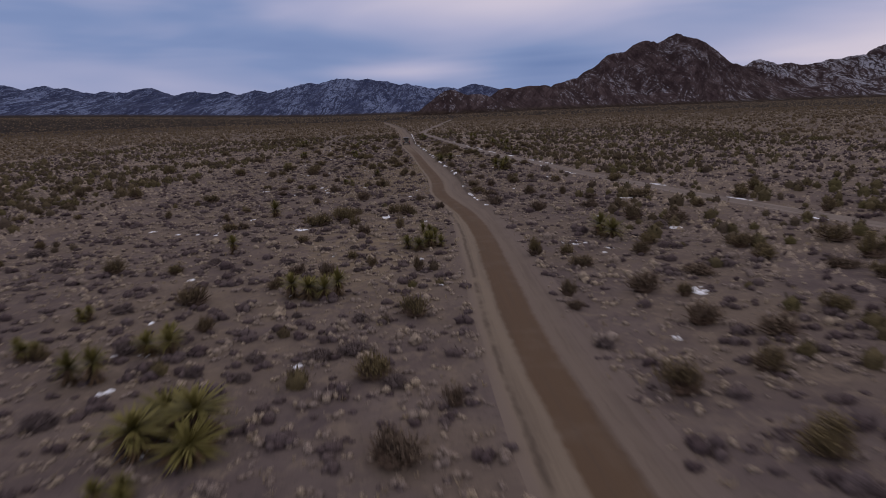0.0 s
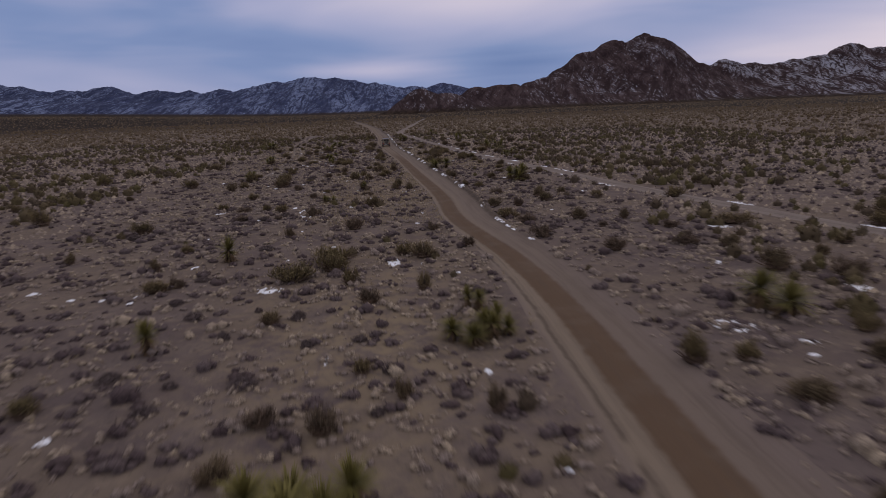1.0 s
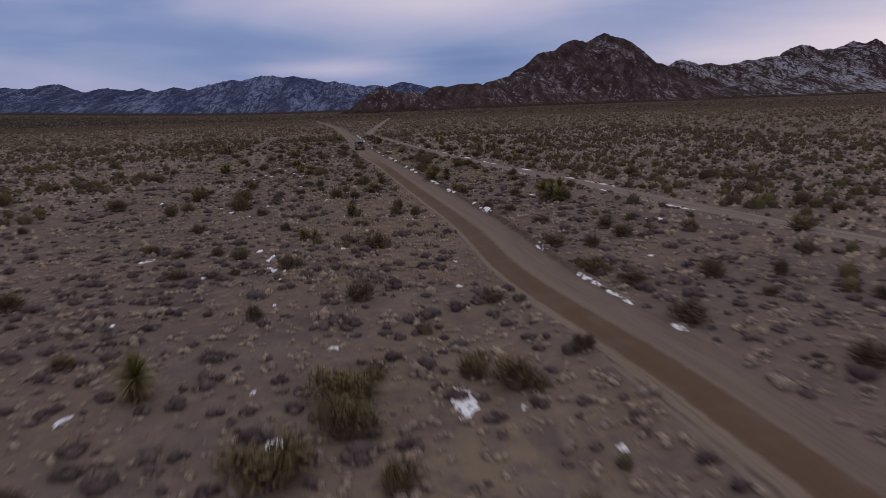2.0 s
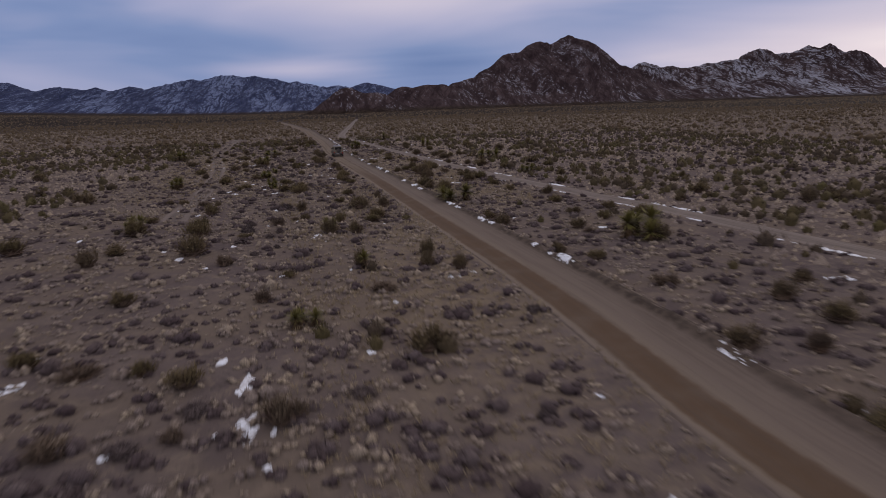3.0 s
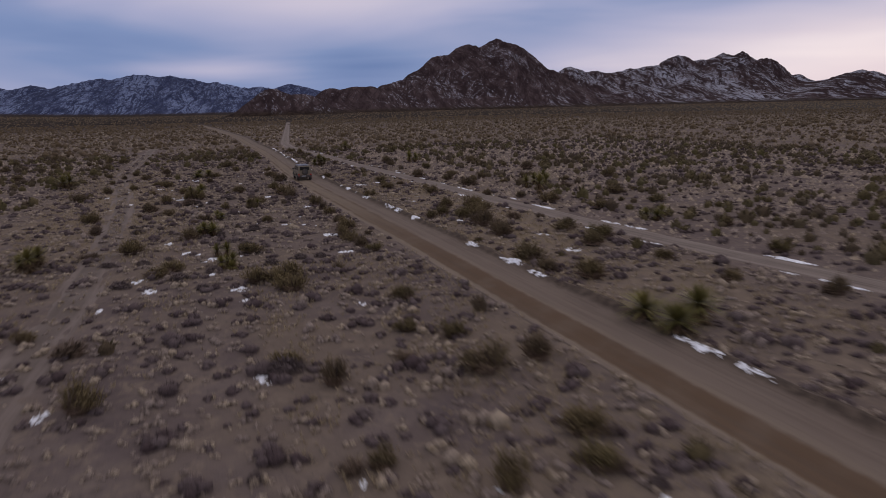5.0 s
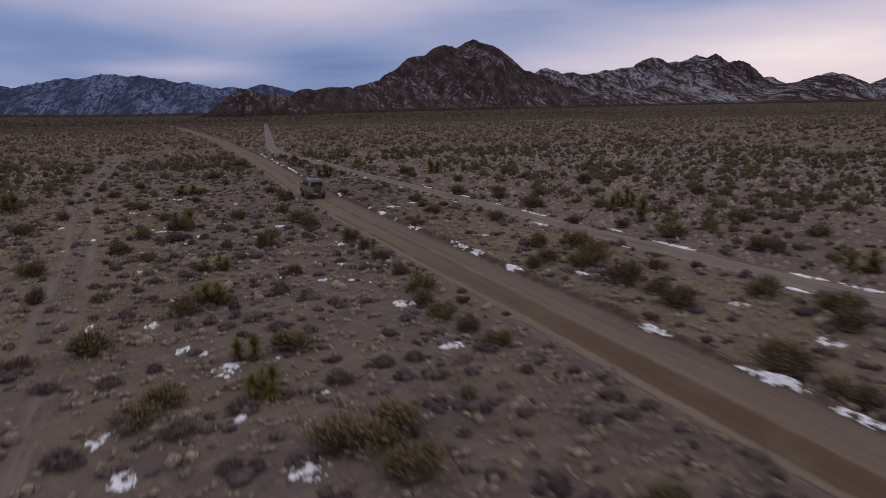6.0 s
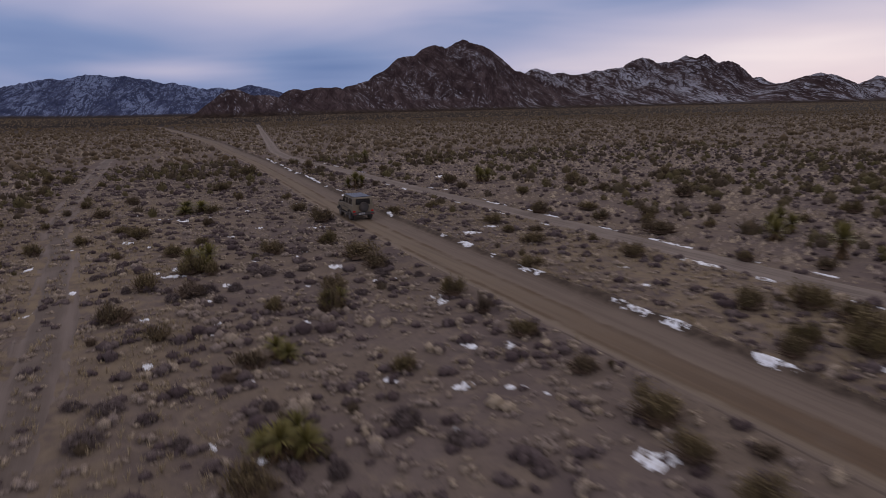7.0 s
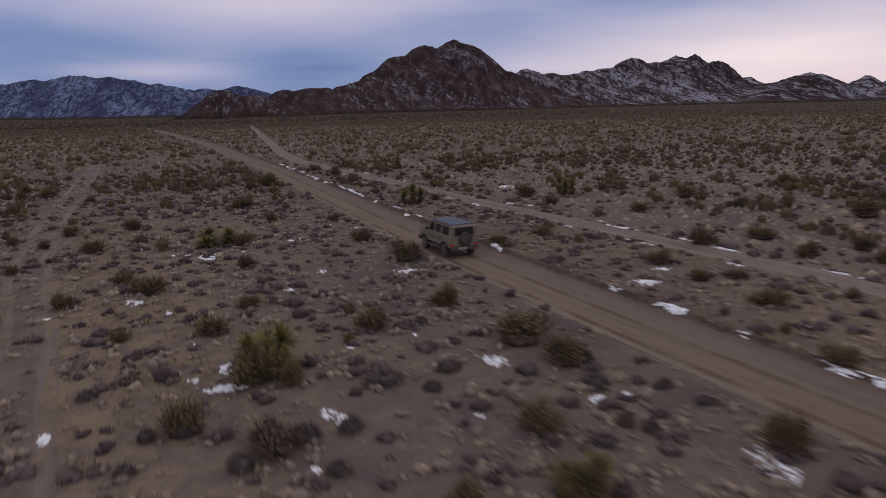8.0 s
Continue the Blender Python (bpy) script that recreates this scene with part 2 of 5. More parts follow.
def rock_material(name, dark, light, snow_amount, snow_colour, scale):
    """Bouldery slopes: the grain is drawn out down the fall line, snow lies in its hollows."""
    n, b, m = material(name, 1.0, spec=0.03)
    p = place(n)
    axis = n.add("ShaderNodeSeparateXYZ", Vector=p).outputs
    fall = n.add("ShaderNodeCombineXYZ", X=n.math("MULTIPLY_ADD", axis[2], 0.35, axis[0]), Y=n.math("MULTIPLY", axis[1], 0.05), Z=n.math("MULTIPLY", axis[2], 0.60)).outputs[0]
    cross = n.add("ShaderNodeCombineXYZ", X=n.math("MULTIPLY_ADD", axis[2], -0.7, axis[0]), Y=n.math("MULTIPLY", axis[1], 0.05), Z=n.math("MULTIPLY", axis[2], 0.60)).outputs[0]
    big, mid, fine = n.noise(fall, 0.008 * scale, 4, 0.6), n.noise(cross, 0.045 * scale, 5, 0.65), n.noise(fall, 0.32 * scale, 5, 0.8)
    c = n.mix(n.range(mid, 0.35, 0.65), dark, light)
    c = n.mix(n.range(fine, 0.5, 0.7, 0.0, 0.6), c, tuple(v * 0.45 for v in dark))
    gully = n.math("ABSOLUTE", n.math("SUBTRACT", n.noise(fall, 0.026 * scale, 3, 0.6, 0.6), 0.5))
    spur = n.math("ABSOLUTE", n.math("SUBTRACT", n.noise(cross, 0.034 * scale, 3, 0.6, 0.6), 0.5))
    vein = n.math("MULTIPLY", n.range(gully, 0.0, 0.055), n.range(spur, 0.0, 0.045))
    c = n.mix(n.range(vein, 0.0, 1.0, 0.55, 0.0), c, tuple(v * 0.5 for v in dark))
    hollow, rise = n.add("ShaderNodeAttribute"), n.add("ShaderNodeAttribute")
    hollow.attribute_name, rise.attribute_name = "hollow", "rise"
    east = n.range(axis[0], 800.0, 1350.0, 0.0, 0.09)
    scrub = n.mix(n.range(n.noise(p, 0.09, 4, 0.7), 0.4, 0.6), (0.020, 0.014, 0.010), (0.045, 0.032, 0.023))
    c = n.mix(n.range(rise.outputs["Fac"], 4.0, 16.0, 0.9, 0.0), c, scrub)
    lie = n.math("ADD", n.math("MULTIPLY", big, 0.46), n.math("ADD", n.math("MULTIPLY", mid, 0.30), n.math("MULTIPLY", fine, 0.95)))
    lie = n.math("ADD", n.math("ADD", lie, east), n.math("MULTIPLY", hollow.outputs["Fac"], 0.18))
    lie = n.math("ADD", lie, n.range(vein, 0.0, 1.0, -0.10, 0.03))
    snow = n.range(lie, 0.97 - snow_amount, 1.07 - snow_amount, 0.0, 0.85)
    snow = n.math("MULTIPLY", snow, n.range(rise.outputs["Fac"], 4.0, 16.0, 0.05, 1.0))
    n.put(b, "Base Color", n.mix(snow, c, snow_colour))
    bump(n, b, n.math("ADD", mid, n.math("MULTIPLY", fine, 0.6)), 1.0, 6.0)
    return m


def plain_material(name, colour, rough, metal=0.0, spec=0.5, dust=0.0, grain=30.0, coat=0.0):
    """Paint, rubber, plastic: one colour, with dust and fine unevenness."""
    n, b, m = material(name, rough, metal, spec)
    at = n.add("ShaderNodeTexCoord").outputs["Object"]
    fleck, film = n.noise(at, grain, 4), n.noise(at, 1.7, 4, 0.6)
    c = n.mix(n.range(fleck, 0.4, 0.7, 0.0, 0.2), colour, tuple(v * 0.75 for v in colour))
    n.put(b, "Base Color", n.mix(n.range(film, 0.35, 0.75, dust * 0.3, dust), c, (0.26, 0.21, 0.17)))
    n.put(b, "Roughness", n.range(film, 0.3, 0.8, rough, min(1.0, rough + 0.35 * dust + 0.05)))
    b.inputs["Coat Weight"].default_value = coat
    return m


SAND = sand_material()
ROAD_DIRT = road_material()
TRAIL_DIRT = track_material("trail_dirt", (0.115, 0.090, 0.076), (0.122, 0.096, 0.083), (0.172, 0.137, 0.119), 0.35, 0.9)
TRACK_DIRT = track_material("track_dirt", (0.149, 0.119, 0.102), (0.178, 0.145, 0.124), (0.188, 0.153, 0.132))
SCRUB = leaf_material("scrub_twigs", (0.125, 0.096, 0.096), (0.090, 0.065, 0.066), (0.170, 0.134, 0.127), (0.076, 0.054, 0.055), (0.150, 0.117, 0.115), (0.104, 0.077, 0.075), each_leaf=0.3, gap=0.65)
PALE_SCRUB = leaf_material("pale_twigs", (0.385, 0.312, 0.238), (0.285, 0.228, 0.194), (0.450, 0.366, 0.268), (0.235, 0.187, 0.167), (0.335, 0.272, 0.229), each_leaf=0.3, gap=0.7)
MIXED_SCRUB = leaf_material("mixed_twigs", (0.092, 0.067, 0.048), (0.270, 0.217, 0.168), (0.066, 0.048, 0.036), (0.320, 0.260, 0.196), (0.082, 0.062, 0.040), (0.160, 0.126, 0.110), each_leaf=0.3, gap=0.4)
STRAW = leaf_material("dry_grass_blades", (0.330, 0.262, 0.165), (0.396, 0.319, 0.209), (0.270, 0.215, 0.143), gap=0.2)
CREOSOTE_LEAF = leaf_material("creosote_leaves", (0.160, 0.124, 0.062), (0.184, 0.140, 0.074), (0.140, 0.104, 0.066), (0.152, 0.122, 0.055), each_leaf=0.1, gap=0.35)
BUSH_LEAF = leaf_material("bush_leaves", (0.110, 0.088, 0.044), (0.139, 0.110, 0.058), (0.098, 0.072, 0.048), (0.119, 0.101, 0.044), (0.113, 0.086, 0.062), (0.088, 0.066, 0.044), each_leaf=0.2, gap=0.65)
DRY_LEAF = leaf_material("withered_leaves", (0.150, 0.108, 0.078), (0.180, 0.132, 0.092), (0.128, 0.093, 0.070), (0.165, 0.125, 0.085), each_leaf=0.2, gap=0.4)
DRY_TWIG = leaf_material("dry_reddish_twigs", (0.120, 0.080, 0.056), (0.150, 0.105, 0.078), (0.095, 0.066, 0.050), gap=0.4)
CREOSOTE_STEM = plain_material("grey_brown_stem", (0.068, 0.052, 0.042), 0.9, spec=0.2)
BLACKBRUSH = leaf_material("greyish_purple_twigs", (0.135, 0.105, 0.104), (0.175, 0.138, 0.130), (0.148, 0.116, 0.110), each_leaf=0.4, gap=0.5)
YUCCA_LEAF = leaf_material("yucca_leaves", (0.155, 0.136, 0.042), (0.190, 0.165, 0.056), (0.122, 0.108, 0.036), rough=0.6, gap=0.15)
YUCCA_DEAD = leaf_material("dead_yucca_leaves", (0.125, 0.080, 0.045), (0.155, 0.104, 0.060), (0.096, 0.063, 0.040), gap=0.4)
YUCCA_BARK = plain_material("yucca_bark", (0.11, 0.08, 0.055), 0.95, spec=0.1)
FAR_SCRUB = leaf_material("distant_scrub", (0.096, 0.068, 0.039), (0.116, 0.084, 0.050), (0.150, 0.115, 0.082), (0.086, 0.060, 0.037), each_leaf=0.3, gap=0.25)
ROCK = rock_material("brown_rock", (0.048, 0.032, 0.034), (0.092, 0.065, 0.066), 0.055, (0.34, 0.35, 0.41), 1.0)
# distance haze is mixed into the far range's rock and snow colours as blue
FAR_ROCK = rock_material("haze_blue_rock", (0.040, 0.050, 0.104), (0.072, 0.086, 0.152), 0.125, (0.18, 0.22, 0.345), 0.75)


def snow_material():
    n, b, m = material("old_snow", 0.6, spec=0.4)
    p = place(n)
    dirt, crust = n.noise(p, 4.5, 5, 0.7), n.noise(p, 22.0, 4)
    n.put(b, "Base Color", n.mix(n.range(dirt, 0.42, 0.66, 0.0, 0.75), (0.78, 0.81, 0.87), (0.40, 0.37, 0.35)))
    bump(n, b, crust, 0.5, 0.03)
    return m


SNOW_WHITE = snow_material()


# ---- shapes ----
def lattice(ix, iy, seed):
    h = (ix.astype(np.int64) * 374761393 + iy.astype(np.int64) * 668265263 + seed * 974634777) & 0x7FFFFFFF
    h = ((h ^ (h >> 13)) * 1274126177) & 0x7FFFFFFF
    return ((h ^ (h >> 16)) & 0xFFFFF) / 0xFFFFF


def value(x, y, seed=0):
    """Smooth noise from 0 to 1 on arrays."""
    x, y = np.asarray(x, float), np.asarray(y, float)
    ix, iy = np.floor(x), np.floor(y)
    fx, fy = x - ix, y - iy
    fx, fy = fx * fx * fx * (fx * (fx * 6 - 15) + 10), fy * fy * fy * (fy * (fy * 6 - 15) + 10)
    a, b = lattice(ix, iy, seed), lattice(ix + 1, iy, seed)
    c, d = lattice(ix, iy + 1, seed), lattice(ix + 1, iy + 1, seed)
    return (a * (1 - fx) + b * fx) * (1 - fy) + (c * (1 - fx) + d * fx) * fy


def layers(x, y, seed, octaves, ridged=False, gain=0.5):
    total, size, norm = 0.0, 1.0, 0.0
    for k in range(octaves):
        v = value(x * 2**k + 17.3 * k, y * 2**k - 9.1 * k, seed + k)
        total, norm, size = total + size * ((1 - abs(2 * v - 1)) if ridged else v), norm + size, size * gain
    return total / norm


def step(v, a, b):
    t = np.clip((np.asarray(v, float) - a) / (b - a), 0, 1)
    return t * t * (3 - 2 * t)


def curve_x(points, y):
    """x of a line given as (y, x) pairs, with soft bends."""
    ys, xs = zip(*points)
    return sum(np.interp(np.asarray(y, float) + s, ys, xs) for s in (-4, -2, 0, 2, 4)) / 5


MAIN_ROAD = [(-60, 7.0), (10, 4.1), (25, 3.2), (50, 2.95), (56, 2.75), (62, 2.2), (68, 1.2), (74, 0.45), (82, 0.4), (90, 0.05), (98, -0.65), (120, -2.6), (140, -4.4), (160, -6.4), (180, -8.4), (200, -10.1), (220, -11.0), (260, -13.2), (300, -16.5), (345, -19.5), (390, -24.5), (490, -35.5), (650, -56.0)]
SIDE_TRACK = [(-40, 62.0), (20, 41.0), (45, 32.0), (64, 26.4), (85, 21.0), (117, 15.2), (131, 12.2), (145, 9.6), (160, 7.3), (180, 5.0), (195, 3.0), (213, 0.6), (231, -1.2), (250, -4.0), (275, -6.6), (295, -6.8), (340, -4.2), (440, 1.5), (586, 10.0), (700, 16.0)]
WEST_TRAIL = [(60, -19.0), (100, -22.4), (110, -23.6), (120, -24.8), (140, -25.6), (150, -26.3), (160, -27.6), (175, -29.6), (188, -31.9), (199, -34.2), (220, -36.2), (300, -42.0)]


def road_x(y):
    return curve_x(MAIN_ROAD, np.clip(y, -60, 650))


def ground_z(x, y):
    x, y = np.asarray(x, float), np.asarray(y, float)
    u, v = x - road_x(y), x - curve_x(SIDE_TRACK, y)
    wild = step(np.abs(u - 0.3), 2.0, 4.5) * (0.25 + 0.75 * step(np.abs(v), 1.0, 2.5))
    z = wild * (0.16 * (layers(x / 8, y / 8, 3, 3) - 0.5) * 2 + 0.07 * (value(x / 1.7, y / 1.7, 9) - 0.5) * 2)
    near = step(np.abs(y - 200), 480, 400)
    z += near * (0.13 * np.exp(-(((u + 2.15) / 0.45) ** 2)) + 0.30 * step(y, 60, 85) * (0.5 + value(y / 2.3, y * 0 + 4, 15)) * np.exp(-(((u - 2.65) / 0.40) ** 2)) - 0.10 * np.exp(-(((u - 3.5) / 0.4) ** 2)))
    z -= near * 0.05 * (np.exp(-(((u + 0.75) / 0.25) ** 2)) + np.exp(-(((u - 0.75) / 0.25) ** 2)))
    w = np.abs(x - curve_x(WEST_TRAIL, y))
    z -= 0.06 * np.exp(-(((w - 0.9) / 0.3) ** 2)) * step(y, 120, 135) * step(-y, -300, -280)
    r, az = np.hypot(x, y), np.degrees(np.arctan2(x, np.maximum(y, 1.0)))
    return z + 0.0150 * r * step(-az, 6, 37) * step(r, 250, 1500)


def mesh_from(name, verts, faces, mat=None, smooth=False, tone=None):
    """A mesh from arrays; all faces have as many corners as the array is wide."""
    me = bpy.data.meshes.new(name)
    verts, faces = np.asarray(verts, np.float32), np.asarray(faces, np.int32)
    wide = faces.shape[1]
    me.vertices.add(len(verts))
    me.vertices.foreach_set("co", verts.ravel())
    me.loops.add(faces.size)
    me.loops.foreach_set("vertex_index", faces.ravel())
    me.polygons.add(len(faces))
    me.polygons.foreach_set("loop_start", np.arange(0, faces.size, wide, dtype=np.int32))
    me.polygons.foreach_set("use_smooth", np.full(len(faces), smooth))
    if tone is not None:
        me.attributes.new("tone", "FLOAT", "POINT").data.foreach_set("value", np.asarray(tone, np.float32))
    me.update(calc_edges=True)
    if mat:
        me.materials.append(mat)
    return me


def sheet(nx, ny):
    i, j = np.meshgrid(np.arange(nx - 1), np.arange(ny - 1), indexing="ij")
    a = (i * ny + j).ravel()
    return np.stack([a, a + ny, a + ny + 1, a + 1], 1)


def grown(start, stop, first, rate):
    """Places from start to stop with steps that grow."""
    out, gap = [start], first
    while out[-1] < stop:
        out.append(out[-1] + gap)
        gap *= rate
    out[-1] = stop
    return np.array(out)


# ---- ground, road, tracks ----
def build_ground():
    half = np.concatenate([np.arange(0.2, 4.6, 0.22), np.arange(4.8, 30, 0.75), grown(30.5, 4950, 1.4, 1.075)])
    us = np.concatenate([-half[::-1], [0.0], half])
    ys = np.concatenate([-grown(3, 1500, 3, 1.25)[::-1], np.arange(0, 240, 1.4), grown(240.5, 4950, 1.5, 1.045)])
    u, y = np.meshgrid(us, ys, indexing="ij")
    x = u + road_x(y) * step(-np.abs(u), -400, -120)
    z = ground_z(x, y)
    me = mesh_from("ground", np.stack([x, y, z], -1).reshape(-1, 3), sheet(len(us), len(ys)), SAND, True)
    tagged(new("ground", me), "pinkish sandy desert plain with low mounds and gravel", "ground", kind="structure")


def strip(name, line, left, right, mat, ys, label, lift=0.02):
    us = np.arange(left, right + 0.01, 0.2)
    u, y = np.meshgrid(us, ys, indexing="ij")
    x = curve_x(line, y) + u + 0.16 * (value(y / 1.8, u * 0 + left, 5) - 0.5) * (np.abs(u - (left + right) / 2) > (right - left) / 2 - 0.3)
    z = ground_z(x, y) + lift
    z[0], z[-1] = z[0] - 0.06, z[-1] - 0.06
    me = mesh_from(name, np.stack([x, y, z], -1).reshape(-1, 3), sheet(len(us), len(ys)), mat, True)
    layer = me.uv_layers.new(name="UVMap")
    corner = np.zeros(len(me.loops), np.int32)
    me.loops.foreach_get("vertex_index", corner)
    layer.data.foreach_set("uv", np.stack([u.ravel()[corner], y.ravel()[corner]], 1).astype(np.float32).ravel())
    return tagged(new(name, me), label, "dirt road", kind="structure")


build_ground()
FAR_YS = np.concatenate([np.arange(-40, 240, 0.65), grown(240.5, 640, 1.2, 1.02)])
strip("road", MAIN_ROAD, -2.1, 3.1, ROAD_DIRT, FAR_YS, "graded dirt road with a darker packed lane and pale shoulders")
strip("west_trail", WEST_TRAIL, -1.3, 1.3, TRAIL_DIRT, np.arange(118, 292, 0.65), "faint two-rut trail of bare greyish sand")
strip("side_track", SIDE_TRACK, -1.3, 1.3, TRACK_DIRT, FAR_YS, "narrow pale two-rut dirt track through the scrub")


# ---- mountains ----
def massif(name, peaks, az0, az1, r0, r1, rows, cut, mat, label, seed, rough, craggy, centre=(-18.0, 118.0)):
    """Rocky range: (azimuth right of +y, distance, height, slope) of each summit, seen from the centre."""
    az, r = np.meshgrid(np.radians(np.arange(az0, az1, cut)), np.linspace(r0, r1, rows), indexing="ij")
    x, y = centre[0] + r * np.sin(az), centre[1] + r * np.cos(az)
    wx = x + rough * 60 * (layers(x / 140, y / 140, seed, 3) - 0.5)
    wy = y + rough * 120 * (layers(x / 140, y / 140, seed + 20, 3) - 0.5)
    top = np.full(x.shape, -60.0)
    for a, d, h, s in peaks:
        px, py = centre[0] + d * math.sin(radians(a)), centre[1] + d * math.cos(radians(a))
        away = np.hypot(wx - px, wy - py)
        cone = h - s * (np.sqrt(away**2 + 18**2) - 18) * (1 - 0.25 * step(away, 80, 500))
        top = np.logaddexp(top / 6, cone / 6) * 6
    strength = step(top, -10, 120)
    crag = layers(x / 75, y / 75, seed + 40, 5, True, 0.6) - 0.58
    top = top + rough * strength * (craggy * crag + 5 * (layers(x / 16, y / 16, seed + 60, 2) - 0.5))
    top = np.where(top < 12, 12 - (12 - top) * 0.45, top)
    base = ground_z(x, y)
    z = base + top - 2.5
    faces = sheet(*x.shape)
    keep = (top.ravel()[faces] > 1).any(1)
    me = mesh_from(name, np.stack([x, y, z], -1).reshape(-1, 3), faces[keep], mat)
    for key, field in (("hollow", -crag), ("rise", top)):
        me.attributes.new(key, "FLOAT", "POINT").data.foreach_set("value", field.ravel().astype(np.float32))
    return tagged(new(name, me), label, "mountain", kind="structure")


NEAR_PEAKS = [(2.7, 1345, 54, 0.70), (4.0, 1400, 44, 0.50), (7.0, 1716, 64, 0.80), (8.4, 1757, 64, 0.45), (9.7, 1785, 69, 0.45), (11.3, 1850, 62, 0.45), (12.2, 1870, 82, 0.60), (13.0, 1895, 81, 0.60), (15.4, 1995, 115, 0.90), (16.4, 2035, 168, 0.80), (17.4, 2050, 158, 0.75), (18.6, 2076, 192, 0.75), (20.1, 2100, 193, 0.70), (21.3, 2119, 218, 0.75), (22.7, 2140, 168, 0.95)]
RIDGE_PEAKS = [(27.5, 2482, 144, 0.62), (26.0, 2480, 118, 0.80), (29.3, 2517, 124, 0.55), (30.4, 2540, 113, 0.50), (32.0, 2572, 133, 0.50), (33.6, 2600, 143, 0.50), (35.6, 2628, 180, 0.70), (37.3, 2651, 156, 0.60), (39.0, 2673, 173, 0.60), (40.3, 2666, 174, 0.60), (41.8, 2640, 149, 0.80), (44.6, 2590, 88, 0.60), (46.3, 2519, 69, 0.50), (47.2, 2480, 80, 0.50), (48.2, 2455, 92, 0.50), (49.3, 2500, 62, 0.60), (51.9, 2691, 83, 0.60)]
EAST_PEAKS = [(56.0, 2800, 110, 0.4), (61.0, 2900, 150, 0.4), (30.0, 2300, 40, 0.3), (36.5, 2420, 80, 0.42), (40.5, 2480, 70, 0.4), (17.0, 1930, 75, 0.5), (21.5, 1960, 95, 0.5), (10.5, 1650, 30, 0.4), (33.0, 2350, 62, 0.4)]
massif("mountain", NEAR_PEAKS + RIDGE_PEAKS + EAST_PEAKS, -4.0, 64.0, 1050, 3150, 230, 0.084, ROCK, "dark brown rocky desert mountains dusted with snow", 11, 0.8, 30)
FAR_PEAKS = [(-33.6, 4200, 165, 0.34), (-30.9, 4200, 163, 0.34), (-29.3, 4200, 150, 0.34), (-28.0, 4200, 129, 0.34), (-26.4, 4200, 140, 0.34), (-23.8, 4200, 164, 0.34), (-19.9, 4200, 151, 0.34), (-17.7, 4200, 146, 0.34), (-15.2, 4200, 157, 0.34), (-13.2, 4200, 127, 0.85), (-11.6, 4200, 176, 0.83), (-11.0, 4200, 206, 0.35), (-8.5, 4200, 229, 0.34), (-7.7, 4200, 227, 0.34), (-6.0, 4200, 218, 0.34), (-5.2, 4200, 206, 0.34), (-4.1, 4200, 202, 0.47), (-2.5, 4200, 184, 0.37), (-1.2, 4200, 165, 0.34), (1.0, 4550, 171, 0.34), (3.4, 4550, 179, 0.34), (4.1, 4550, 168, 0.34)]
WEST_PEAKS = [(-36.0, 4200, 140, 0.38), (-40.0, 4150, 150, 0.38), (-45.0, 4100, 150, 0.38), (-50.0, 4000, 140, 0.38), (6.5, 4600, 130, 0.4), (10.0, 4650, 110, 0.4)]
massif("far_mountain", FAR_PEAKS + WEST_PEAKS, -55.0, 14.0, 2850, 4820, 100, 0.1, FAR_ROCK, "distant mountain range streaked with snow, tinted blue like haze", 71, 0.6, 40)


# ---- plants ----
# What grows and lies on the plain, from south to north: x, y, width, height
CREOSOTE, DRY_BUSHES, YUCCAS, LOW_SHRUBS = [], [], [], []
CREOSOTE.extend([
    (10.0, 15.8, 2.0, 1.1), (7.7, 19.9, 1.8, 1.2), (11.2, 21.3, 1.5, 1.0), (-2.7, 22.0, 1.9, 1.0), (-16.8, 25.5, 1.2, 0.7), (17.1, 27.2, 1.7, 0.9),
    (-10.8, 27.9, 1.1, 0.8), (-1.4, 29.1, 1.8, 1.1), (6.2, 31.5, 1.0, 0.9), (-12.9, 32.3, 2.1, 1.1), (-9.3, 34.8, 1.4, 0.7), (8.2, 37.4, 1.9, 0.8),
    (-1.5, 37.9, 0.8, 1.0), (-4.4, 39.1, 0.7, 0.8), (-16.8, 39.7, 1.4, 0.7), (-20.6, 39.8, 1.6, 1.1), (5.9, 40.6, 1.3, 1.3), (7.9, 40.8, 1.2, 0.7),
    (19.2, 41.0, 2.0, 1.1), (-5.9, 41.2, 0.9, 0.7), (25.9, 41.8, 2.9, 1.3), (13.8, 42.9, 1.3, 0.9), (-10.4, 47.5, 1.3, 0.6), (-3.4, 51.7, 0.9, 1.2),
])
CREOSOTE.extend([
    (31.9, 53.1, 1.6, 1.3), (-7.4, 54.1, 1.2, 0.9), (-17.8, 54.2, 2.0, 0.8), (5.9, 54.3, 0.6, 0.4), (-10.6, 55.3, 3.0, 1.1), (-8.7, 57.4, 2.3, 1.3),
    (-19.7, 59.2, 0.9, 1.0), (-3.2, 59.5, 2.0, 1.1), (-8.8, 59.7, 3.0, 0.8), (-4.5, 60.6, 1.5, 0.9), (-26.4, 62.4, 1.0, 0.9), (29.1, 62.9, 2.2, 1.3),
    (-19.3, 63.9, 1.1, 0.6), (20.2, 66.0, 3.0, 1.0), (-13.1, 68.6, 1.0, 0.9), (13.2, 70.3, 1.0, 1.0), (9.7, 70.7, 1.9, 1.0), (-25.4, 72.2, 2.2, 1.0),
    (4.3, 73.1, 2.4, 0.9), (4.0, 80.3, 1.9, 1.0), (21.4, 80.5, 2.3, 1.2), (-16.0, 81.0, 1.3, 0.9), (9.1, 81.5, 1.8, 1.0), (-17.7, 82.4, 1.0, 0.7),
])
